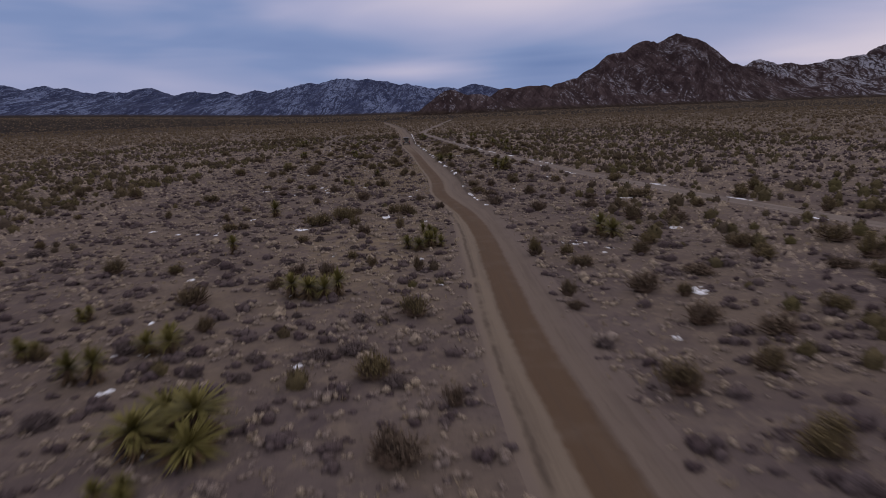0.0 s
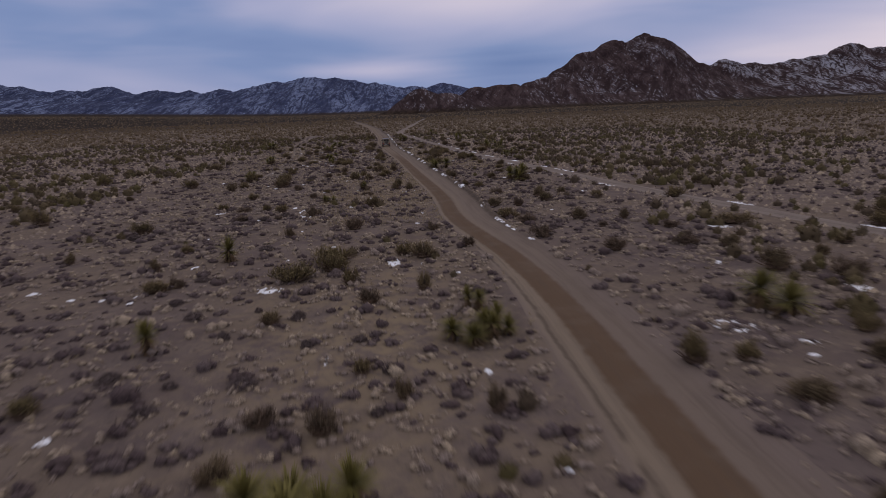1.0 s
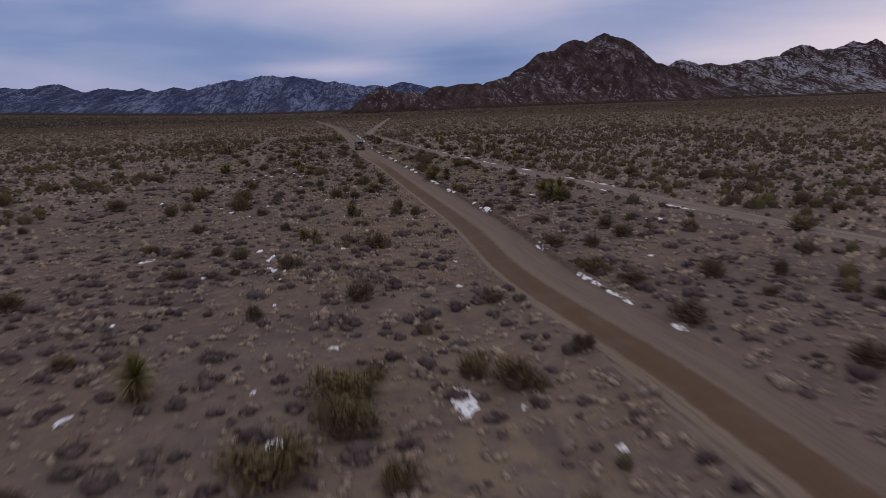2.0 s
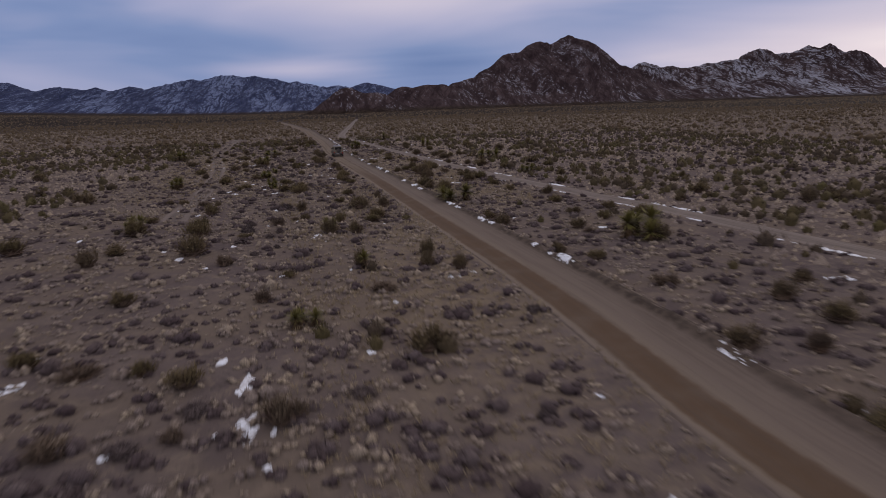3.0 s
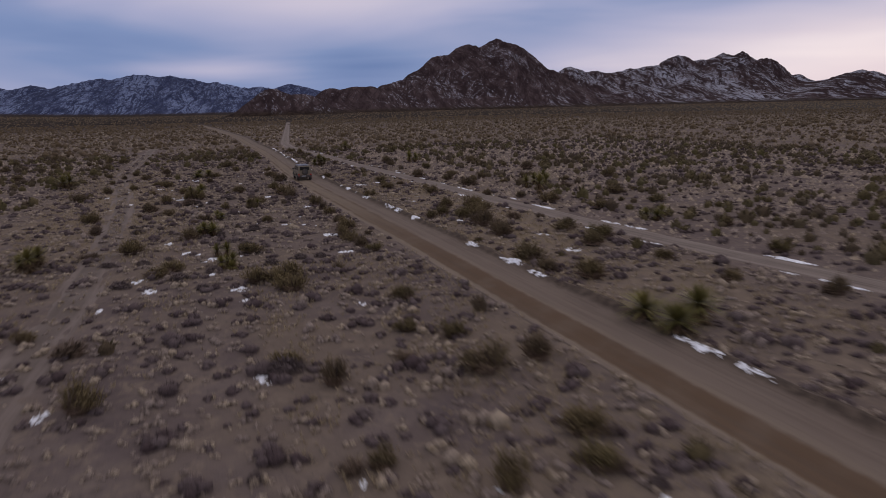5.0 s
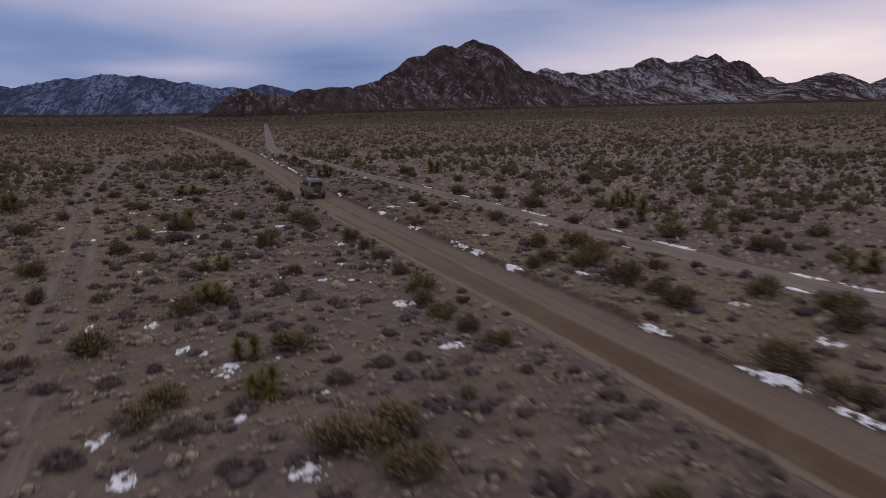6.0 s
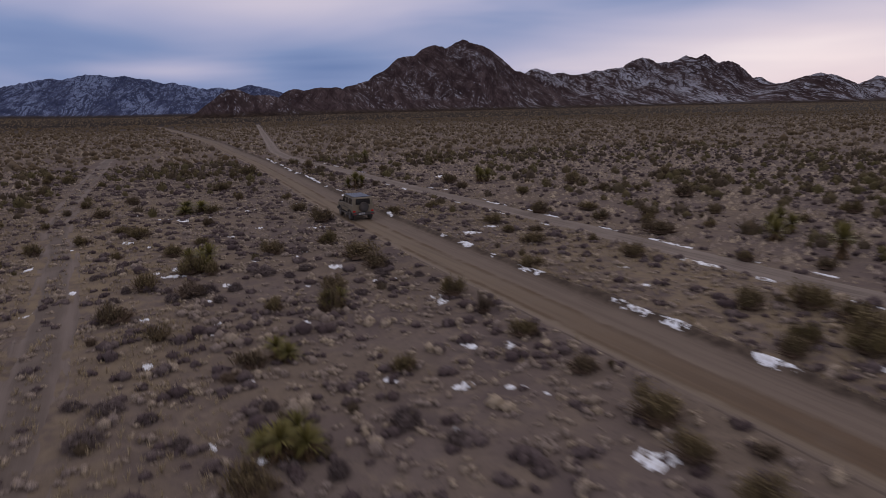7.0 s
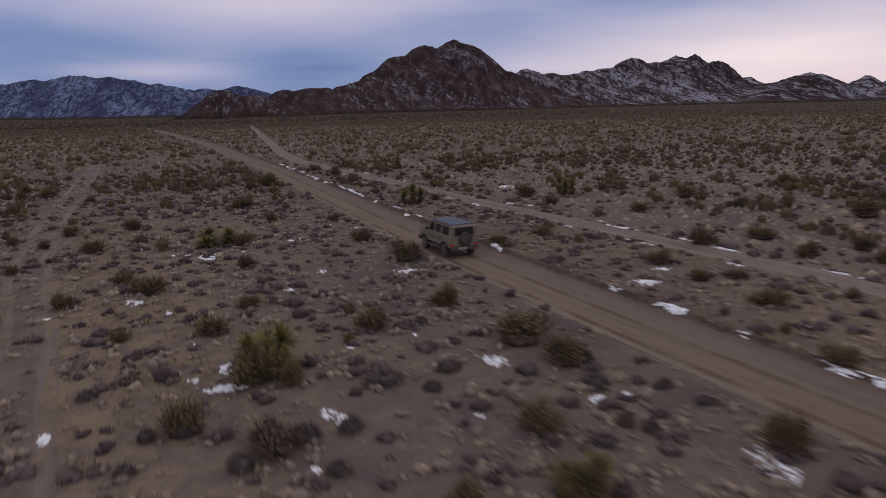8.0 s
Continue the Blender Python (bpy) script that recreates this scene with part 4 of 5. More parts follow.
def blades(rng, count, base, tip_low, tip_high, length, width, fold=0.0):
    """Narrow pointed leaves out of one base, as arrays of triangles."""
    a, e = rng.uniform(0, 2 * np.pi, count), np.radians(rng.uniform(tip_low, tip_high, count))
    way = np.stack([np.cos(a) * np.cos(e), np.sin(a) * np.cos(e), np.sin(e)], 1)
    side = np.stack([-np.sin(a), np.cos(a), 0 * a], 1)
    size = length * rng.uniform(0.75, 1.15, count)[:, None]
    root = np.asarray(base) + way * 0.02
    mid = root + way * size * 0.45
    tip = root + way * size + np.array([0, 0, -fold]) * size
    v = np.stack([root - side * width * 0.35, root + side * width * 0.35, mid + side * width * 0.5, mid - side * width * 0.5, tip], 1)
    f = np.array([[0, 1, 2], [0, 2, 3], [3, 2, 4]])
    return v.reshape(-1, 3), (np.arange(count)[:, None, None] * 5 + f).reshape(-1, 3)


def joined(pieces):
    verts, faces, at = [], [], 0
    for v, f in pieces:
        verts.append(v)
        faces.append(f + at)
        at += len(v)
    return np.concatenate(verts), np.concatenate(faces)


def twig(a, b, ra, rb):
    """A tapered three-sided stem from a to b."""
    a, b = np.asarray(a, float), np.asarray(b, float)
    way = (b - a) / (np.linalg.norm(b - a) + 1e-9)
    p = np.cross(way, (0.3, 0.9, 0.2))
    p /= np.linalg.norm(p)
    q = np.cross(way, p)
    ring = [p * math.cos(k) + q * math.sin(k) for k in (0, 2.1, 4.2)]
    v = np.array([a + ra * c for c in ring] + [b + rb * c for c in ring])
    return v, np.array([[0, 1, 4], [0, 4, 3], [1, 2, 5], [1, 5, 4], [2, 0, 3], [2, 3, 5]])


def flakes(rng, centres, size, flat=0.4, out=0.0):
    """Small leaves, a tilted triangle at each centre; out: how far they face away from the plant's foot."""
    count = len(centres)
    a = rng.uniform(0, 2 * np.pi, count)
    n = rng.normal(size=(count, 3)) * (1, 1, 1) + (0, 0, flat)
    n += out * centres / (np.linalg.norm(centres, axis=1, keepdims=True) + 1e-9)
    n /= np.linalg.norm(n, axis=1, keepdims=True)
    p = np.cross(n, np.stack([np.cos(a), np.sin(a), 0.3 + 0 * a], 1))
    p /= np.linalg.norm(p, axis=1, keepdims=True) + 1e-9
    q = np.cross(n, p)
    s = size * rng.uniform(0.6, 1.3, (count, 1))
    v = np.stack([centres - p * s * 0.5 - q * s * 0.35, centres + p * s * 0.5 - q * s * 0.3, centres + q * s * 0.75 + p * s * rng.uniform(-0.3, 0.3, (count, 1))], 1)
    return v.reshape(-1, 3), np.arange(count * 3).reshape(-1, 3)


def needles(rng, count, width, inner=0.35, outer=1.08, tall=1.0):
    """Thin twigs that stick out of a dome one metre across, a sliver each."""
    a, e = rng.uniform(0, 2 * np.pi, count), np.arcsin(rng.uniform(0.02, 1, count))
    way = np.stack([0.5 * np.cos(a) * np.cos(e), 0.5 * np.sin(a) * np.cos(e), tall * np.sin(e)], 1)
    way += rng.normal(size=(count, 3)) * 0.05
    side = np.cross(way, rng.normal(size=(count, 3)))
    side /= np.linalg.norm(side, axis=1, keepdims=True) + 1e-9
    root, tip = way * inner, way * rng.uniform(0.75, outer, (count, 1))
    tip[:, 2] = np.maximum(tip[:, 2], 0.02)
    wide = width * rng.uniform(0.6, 1.3, (count, 1))
    v = np.stack([root * 1.6 - side * wide, root * 1.6 + side * wide, tip], 1)
    return v.reshape(-1, 3), np.arange(count * 3).reshape(-1, 3)


def cushion(rng, sides, rows):
    """A lumpy mound one metre across and one high, narrower at its foot than at mid height."""
    ring = []
    for j in range(rows):
        s = j / rows
        r = 0.5 * (1.0 if rows == 1 else 0.66 + 0.9 * s - 1.25 * s * s) * rng.uniform(0.8, 1.15, sides)
        a = np.arange(sides) * 2 * np.pi / sides + 0.5 * j + rng.uniform(-0.2, 0.2, sides)
        ring.append(np.stack([r * np.cos(a), r * np.sin(a), 0.9 * s * rng.uniform(0.85, 1.1, sides) - (0.06 if j == 0 else 0)], 1))
    v = np.concatenate(ring + [[[0, 0, 0.88]]])
    f = []
    for k in range(sides):
        q = (k + 1) % sides
        for j in range(rows - 1):
            f += [(j * sides + k, j * sides + q, (j + 1) * sides + q), (j * sides + k, (j + 1) * sides + q, (j + 1) * sides + k)]
        f.append(((rows - 1) * sides + k, (rows - 1) * sides + q, len(v) - 1))
    return v, np.array(f)


def sprays(rng, count, width, low, high, reach, tall):
    """Thin feathery twigs that fan out of a bush's foot, a bent sliver each."""
    a, lean = rng.uniform(0, 2 * np.pi, count), rng.uniform(0, 1, count) ** 0.6
    top = np.stack([reach * lean * np.cos(a), reach * lean * np.sin(a), tall * np.sqrt(1 - 0.8 * lean**2)], 1) * rng.uniform(0.72, 1.08, (count, 1))
    top += rng.normal(size=(count, 3)) * 0.035
    root = top * rng.uniform(low, high, (count, 1)) * (0.85, 0.85, 0.8)
    side = np.cross(top - root, rng.normal(size=(count, 3)))
    side *= width * rng.uniform(0.5, 1.2, (count, 1)) / (np.linalg.norm(side, axis=1, keepdims=True) + 1e-9)
    mid = (root + top) / 2 + rng.normal(size=(count, 3)) * 0.02
    v = np.stack([root, mid - side, mid + side, top], 1)
    v[..., 2] = np.maximum(v[..., 2], 0.0)
    f = np.array([[0, 1, 2], [1, 3, 2]])
    return v.reshape(-1, 3), (np.arange(count)[:, None, None] * 4 + f).reshape(-1, 3)


def creosote_meshes(seed, leaf, skirt):
    """A feathery open bush one metre across and about 0.85 high: stems, dry twigs below, fine leaves above."""
    rng = np.random.default_rng(seed)
    stems, lobes = [], []
    count = 4 + seed % 4
    for k in range(count):
        a, off = 2 * np.pi * k / count + rng.uniform(-0.6, 0.6), rng.uniform(0.05, 0.30)
        foot = np.array([math.cos(a), math.sin(a), 0.0]) * off
        tall = rng.uniform(0.55, 0.95)
        v, f = sprays(rng, 320 // count, 0.013, 0.35, 0.8, rng.uniform(0.20, 0.34), tall)
        lobes.append((v + foot, f))
        for j in range(3):
            b, lean = rng.uniform(0, 2 * np.pi), rng.uniform(0.02, 0.22)
            top = foot + np.array([math.cos(b) * lean, math.sin(b) * lean, tall * rng.uniform(0.7, 0.95)])
            bend = foot * 0.7 + (top - foot) * 0.5
            stems += [twig(foot * 0.3 - (0, 0, 0.06), bend, 0.013, 0.009), twig(bend, top, 0.009, 0.003)]
    core, shell = cushion(rng, 8, 3)
    dry = joined([(core * (0.62, 0.62, 0.36), shell), sprays(rng, 150, 0.014, 0.1, 0.5, 0.52, 0.60)])
    tips = np.concatenate([v[3::4] for v, f in lobes])
    fine = flakes(rng, tips + rng.normal(size=tips.shape) * 0.03, 0.040, 0.4, 0.8)
    v, f = joined(lobes + [fine])
    return mesh_from("branchwork", *joined(stems), CREOSOTE_STEM), mesh_from("dry_skirt", *dry, skirt), mesh_from("foliage", v, f, leaf)


def blackbrush_meshes(seed):
    """A dense low dome of fine twigs, one metre across and half a metre high."""
    rng = np.random.default_rng(seed)
    stems = []
    for k in range(16):
        a, e = rng.uniform(0, 2 * np.pi), rng.uniform(0.3, 1.4)
        stems.append(twig((0, 0, -0.04), (0.38 * math.cos(a) * math.cos(e), 0.38 * math.sin(a) * math.cos(e), 0.42 * math.sin(e)), 0.012, 0.004))
    lump = np.array([0.9 + 0.2 * math.sin(seed), 0.9 + 0.2 * math.cos(seed * 2.0), 1.0])
    core, shell = cushion(rng, 9, 3)
    v, f = joined([(core * (0.66, 0.66, 0.33), shell), needles(rng, 520, 0.016, 0.4, 1.05, 0.5), flakes(rng, needles(rng, 260, 0.01, 0.5, 0.95, 0.48)[0][2::3], 0.045, 0.3, 1.0)])
    v = v * lump
    return mesh_from("branchwork", *joined(stems), CREOSOTE_STEM), mesh_from("brush", v, f, BLACKBRUSH)


def yucca(seed, heads):
    """A Mojave yucca about one metre high: stout trunks with a skirt of dead leaves and spiky rosettes."""
    rng = np.random.default_rng(seed)
    ob = tagged(new("yucca"), "spiky yellow-green yucca with a brown skirt of dead leaves", "yucca", "yuccas on the desert plain")
    for k in range(heads):
        a = 2 * np.pi * k / heads + rng.uniform(-0.4, 0.4)
        off = 0.0 if heads == 1 else rng.uniform(0.18, 0.36)
        foot = np.array([off * math.cos(a), off * math.sin(a), -0.05])
        crown = foot + np.array([0.22 * off * math.cos(a), 0.22 * off * math.sin(a), rng.uniform(0.34, 0.72)])
        part("trunk", mesh_from("trunk", *joined([twig(foot, (foot + crown) / 2, 0.075, 0.065), twig((foot + crown) / 2, crown, 0.065, 0.055)]), YUCCA_BARK), ob)
        skirt = [blades(rng, 30, foot + (crown - foot) * s, -75, 5, 0.36, 0.042) for s in (0.25, 0.45, 0.7, 0.97)]
        part("dead_leaf_skirt", mesh_from("dead_leaf_skirt", *joined(skirt), YUCCA_DEAD), ob, "drooping brown dead leaves")
        green = [blades(rng, 90, crown, 10, 88, 0.46, 0.032), blades(rng, 46, crown - (0, 0, 0.03), -25, 30, 0.42, 0.030, 0.1)]
        part("leaf_rosette", mesh_from("leaf_rosette", *joined(green), YUCCA_LEAF), ob, "stiff yellow-green pointed leaves")
    return ob


def spread(templates, spots, kind_rng):
    """Sets copies of the templates at (x, y, width, height); the templates themselves take the first spots."""
    for k, (x, y, wide, high, unit) in enumerate(spots):
        m = Matrix.LocRotScale((x, y, float(ground_z(x, y)) - 0.02), Euler((0, 0, kind_rng.uniform(0, 6.28))), (wide, wide, max(high, 0.3 * wide) / unit))
        source = templates[k % len(templates)]
        if k < len(templates):
            source.matrix_basis = m
        else:
            c = copy_thing(source, Matrix())
            c.matrix_basis = m


def free(spots, gap=0.0):
    x, y = spots.T
    u = x - road_x(y)
    ok = ((u < -2.0 - gap) | (u > 2.3 + 0.5 * step(y, 60, 85) + gap)) & (np.abs(x - curve_x(SIDE_TRACK, y)) > 1.2 + gap)
    trail = np.abs(x - curve_x(WEST_TRAIL, y))
    wash = np.abs(y - 172.0 - 0.34 * (x + 17.5)) < 0.8
    return ok & ((trail > 1.3 + 0.5 * gap) | ((trail < 0.5) & (gap <= 0.0)) | (y < 118) | (y > 292)) & ~(wash & (x > -25) & (x < -11))


def bush_templates(name, count, seed, leaf, skirt, label, group, tips):
    out = []
    for s in range(count):
        stems, dry, leaves = creosote_meshes(seed + s, leaf, skirt)
        ob = tagged(new(name), label, "bush", group)
        part("branchwork", stems, ob)
        part("dry_skirt", dry, ob, "reddish-brown dry twigs round the foot")
        part("foliage", leaves, ob, tips)
        out.append(ob)
    return out


def plant_things():
    rng = random.Random(4)
    bushes = bush_templates("creosote_bush", 8, 100, CREOSOTE_LEAF, DRY_TWIG, "feathery olive-brown creosote bush with reddish dry twigs", "creosote bushes on the desert plain", "small olive leaves on fine twigs")
    spots = [(x, y, 1.08 * w, h, 0.88) for x, y, w, h in CREOSOTE]
    # smaller bushes on the plain to both sides and ahead
    many = len(spots) + 130
    while len(spots) < many:
        y = rng.uniform(20, 265)
        x = rng.uniform(-46, 46) - 4 - 0.08 * y
        off = abs(x + 4 + 0.13 * y)
        clear = all(math.hypot(x - q[0], y - q[1]) > 2.4 for q in spots)
        if clear and (off > 19 or y > 205) and free(np.array([[x, y]]), 0.7)[0]:
            wide = min(2.4, 1.5 * rng.lognormvariate(0, 0.28))
            spots.append((x, y, wide, wide * rng.uniform(0.5, 0.7), 0.88))
    spread(bushes, spots, rng)
    dry = bush_templates("dry_bush", 5, 140, DRY_LEAF, DRY_TWIG, "brown half-bare twiggy desert bush", "dry brown bushes on the desert plain", "brown withered leaves on fine twigs")
    spread(dry, [(x, y, 1.08 * w, h, 0.88) for x, y, w, h in DRY_BUSHES], rng)
    lows = []
    for s in range(5):
        stems, leaves = blackbrush_meshes(200 + s)
        ob = tagged(new("low_shrub"), "dense low greyish-purple twiggy desert shrub", "shrub", "low shrubs on the desert plain")
        part("branchwork", stems, ob)
        part("brush", leaves, ob, "fine grey-purple twigs")
        lows.append(ob)
    spread(lows, [(x, y, w, h, 0.5) for x, y, w, h in LOW_SHRUBS], rng)
    slim = [(x, y, 1.35 * w, h, 1.1) for x, y, w, h in YUCCAS if w < 0.7 * h]
    full = [(x, y, 1.2 * w, h, 1.1) for x, y, w, h in YUCCAS if w >= 0.7 * h]
    spread([yucca(300 + s, 1) for s in range(3)], slim, rng)
    spread([yucca(310 + s, heads) for s, heads in enumerate((3, 4, 2, 3))], full, rng)


plant_things()


def scatter(name, spots, wide, high, shapes, mat, label, category, rng):
    """Very many plants joined into one object."""
    pick = rng.integers(0, len(shapes), len(spots))
    turn = rng.uniform(0, 2 * np.pi, len(spots))
    z = ground_z(spots[:, 0], spots[:, 1]) - 0.02
    all_v, all_f, tones, at = [], [], [], 0
    for k, (v, f) in enumerate(shapes):
        ids = np.where(pick == k)[0]
        c, s = np.cos(turn[ids])[:, None], np.sin(turn[ids])[:, None]
        w, h = wide[ids][:, None], high[ids][:, None]
        x = spots[ids, 0:1] + w * (c * v[:, 0] - s * v[:, 1])
        y = spots[ids, 1:2] + w * (s * v[:, 0] + c * v[:, 1])
        all_v.append(np.stack([x, y, z[ids][:, None] + h * v[:, 2]], -1).reshape(-1, 3))
        all_f.append((f[None] + (at + np.arange(len(ids)) * len(v))[:, None, None]).reshape(-1, 3))
        tones.append(np.repeat(rng.uniform(0, 1, len(ids)), len(v)))
        at += len(ids) * len(v)
    me = mesh_from(name, np.concatenate(all_v), np.concatenate(all_f), mat, True, tone=np.concatenate(tones))
    tagged(new(name, me), label, category, kind="stuff")


def tuft_shapes(seed, count, leaf, sides, rows, lobes=1):
    """Low tufts one metre across and one high: uneven lobes under a fuzz of thin twigs."""
    out = []
    for s in range(12):
        rng = np.random.default_rng(seed + s)
        pieces = []
        for k in range(lobes):
            a = 2 * np.pi * k / lobes + rng.uniform(-0.7, 0.7)
            size = rng.uniform(0.5, 0.78) if lobes > 1 else 0.86
            at = np.array([math.cos(a), math.sin(a), 0.0]) * (rng.uniform(0.12, 0.26) if lobes > 1 else 0.0)
            v, f = cushion(rng, sides, rows)
            pieces.append((v * (size, size * rng.uniform(0.75, 1.1), size * rng.uniform(0.75, 1.05)) + at, f))
            if count:
                v, f = needles(rng, count // lobes, leaf, 0.36, 1.35)
                pieces.append((v * (size, size, size * 1.05) + at, f))
        out.append(joined(pieces))
    return out


def cover_plain():
    rng = np.random.default_rng(8)
    # dark rounded tufts, thicker in drifts, and pale ones between them; plainer ones to the sides
    belts = (
        ("scrub_tufts", 0, 24, 11500, 27, 0.032, 5, 2, 3, 0.62, SCRUB, "countless low dark grey-purple desert tufts on sand"),
        ("pale_tufts", 0, 24, 36000, 10, 0.048, 4, 2, 2, 0.44, PALE_SCRUB, "countless small pale straw-grey tufts on sand"),
        ("wider_scrub_tufts", 24, 50, 14000, 8, 0.06, 4, 2, 2, 0.64, SCRUB, "countless low dark grey-purple desert tufts on sand"),
        ("wider_pale_tufts", 24, 50, 50000, 4, 0.08, 4, 1, 1, 0.46, PALE_SCRUB, "countless small pale straw-grey tufts on sand"),
        ("side_scrub_tufts", 50, 100, 30000, 3, 0.10, 4, 2, 1, 0.70, SCRUB, "countless low dark grey-purple desert tufts on sand"),
        ("side_pale_tufts", 50, 100, 90000, 2, 0.12, 4, 1, 1, 0.54, PALE_SCRUB, "countless small pale straw-grey tufts on sand"),
    )
    for number, (name, inner, outer, many, leaves, leaf, sides, rows, lobes, size, mat, label) in enumerate(belts):
        s = np.stack([rng.uniform(-outer, outer, many), rng.uniform(2, 262, many)], 1)
        s = s[np.abs(s[:, 0]) >= inner]
        s[:, 0] += -3 - 0.075 * s[:, 1]
        pale = mat is PALE_SCRUB
        drift = layers(s[:, 0] / 4.5, s[:, 1] / 4.5, 35 if pale else 33, 3)
        s = s[free(s) & (rng.uniform(0.0 if pale else 0.1, 0.72, len(s)) < drift)]
        w = rng.lognormal(math.log(size), 0.36, len(s)).clip(0.16, 1.3)
        scatter(name, s, w, w * rng.uniform(0.42, 0.70, len(s)), tuft_shapes(400 + 20 * number, leaves, leaf, sides, rows, lobes), mat, label, "scrub", rng)
    # straw grass: thin all over, thick beside the road and the old trail
    def grassy(low, high, y0, y1, many, line, size, seed, least):
        g = np.stack([rng.uniform(low, high, many), rng.uniform(y0, y1, many)], 1)
        g[:, 0] += curve_x(line, g[:, 1])
        return g[free(g, -0.3) & (rng.uniform(least, least + 0.38, many) < layers(g[:, 0] / size, g[:, 1] / (1.4 * size), seed, 3))]

    s = np.concatenate([grassy(-40, 40, 2, 240, 9000, MAIN_ROAD, 9, 51, 0.34), grassy(-13, -1.8, 72, 140, 5200, MAIN_ROAD, 4, 53, 0.26), grassy(2.4, 12, 118, 195, 4200, MAIN_ROAD, 4, 57, 0.22), grassy(-7, 6, 130, 215, 5200, WEST_TRAIL, 4, 55, 0.24)])
    w = rng.uniform(0.3, 0.65, len(s))
    grass = [sprays(np.random.default_rng(450 + k), 8, 0.028, 0.0, 0.1, 0.42, 0.62) for k in range(8)]
    scatter("dry_grass", s, w, w * 0.85, grass, STRAW, "countless pale straw-coloured dry grass clumps", "grass", rng)
    # scrub further off, in rings of plainer and plainer plants
    rings = (("middle_scrub", 60, 430, 110000, 1, 0.72, MIXED_SCRUB), ("middle_bushes", 60, 620, 34000, 2, 1.5, FAR_SCRUB), ("distant_scrub", 400, 2200, 60000, 1, 1.7, FAR_SCRUB))
    for name, r0, r1, many, rows, size, mat in rings:
        r = r0 + (r1 - r0) * rng.uniform(0, 1, many) ** 0.62
        a = np.radians(rng.uniform(-60, 74, many))
        s = np.stack([-10 + r * np.sin(a), 110 + r * np.cos(a)], 1)
        inside = (np.abs(s[:, 0] + 3 + 0.075 * s[:, 1]) < 99) & (s[:, 1] < 261)
        drift = layers(s[:, 0] / 14, s[:, 1] / 14, 61, 3)
        s = s[free(s, 0.5) & ~inside & (rng.uniform(0.12, 0.58, many) < drift)]
        w = size * rng.lognormal(0, 0.35, len(s)).clip(0.4, 2.2)
        scatter(name, s, w, w * rng.uniform(0.5, 0.8, len(s)), tuft_shapes(500 + 20 * rows, 0, 0.1, 4, rows), mat, "countless olive-brown shrubs covering the distant plain", "scrub", rng)
    # bushes to the sides of the near plain, and smaller ones among those near the road
    belts = (("side_bushes", 13000, 1.15, 26, 100, 18, 0.04, 6), ("roadside_bushes", 260, 0.8, 0, 30, 90, 0.016, 7))
    for name, many, size, inner, outer, twigs, width, sides in belts:
        s = np.stack([rng.uniform(-outer, outer, many) - 12, rng.uniform(5, 262, many)], 1)
        drift = layers(s[:, 0] / 11, s[:, 1] / 11, 77, 2)
        s = s[free(s, 0.6) & ((np.abs(s[:, 0] + 12) > inner) | (s[:, 1] > 215)) & (rng.uniform(0.2, 0.75, many) < drift)]
        w = size * rng.lognormal(0, 0.32, len(s)).clip(0.5, 1.8)
        shapes = []
        for k in range(8):
            own = np.random.default_rng(620 + k)
            v, f = cushion(own, sides, 2)
            shapes.append(joined([(v * (0.84, 0.84, 0.86), f), sprays(own, twigs, width, 0.55, 0.8, 0.52, 0.98)]))
        scatter(name, s, w, w * rng.uniform(0.55, 0.82, len(s)), shapes, BUSH_LEAF, "scattered feathery olive-brown bushes on the plain", "bushes", rng)


cover_plain()


# ---- snow ----
def snow_patch(x, y, wide, long, turn, seed):
    """A thin melting patch with a ragged rim, holes and loose bits beside it."""
    cell = max(0.04, min(0.10, (wide * long) ** 0.5 / 18, wide / 6))
    i, j = int(1.5 * wide / 2 / cell) + 2, int(1.5 * long / 2 / cell) + 2
    px, py = np.meshgrid(np.arange(-i, i + 1) * cell, np.arange(-j, j + 1) * cell, indexing="ij")
    gx, gy = x + px * math.cos(turn) - py * math.sin(turn), y + px * math.sin(turn) + py * math.cos(turn)
    form = 1.0 - (2 * px / wide) ** 2 - (2 * py / long) ** 2
    rag = layers(px / 0.20 + seed * 7.7, py / 0.42 + seed * 3.3, seed, 4, gain=0.8) - 0.5
    body = np.clip(form, -1.2, 1.0) * 0.75 + 5.4 * rag - 0.38
    lay = np.clip(body, -1.0, 0.4) * 0.075
    v = np.stack([gx - x, gy - y, ground_z(gx, gy) + 0.02 + lay], -1).reshape(-1, 3)
    f = sheet(*px.shape)
    keep = (form.ravel()[f] > -0.9).all(1)
    used, f = np.unique(f[keep], return_inverse=True)
    ob = new("snow_patch", mesh_from("snow_patch", v[used], f.reshape(-1, 4), SNOW_WHITE, True))
    ob.location = (x, y, 0)
    return tagged(ob, "thin ragged patch of old white snow on sand", "snow patch", "melting snow patches on the plain")


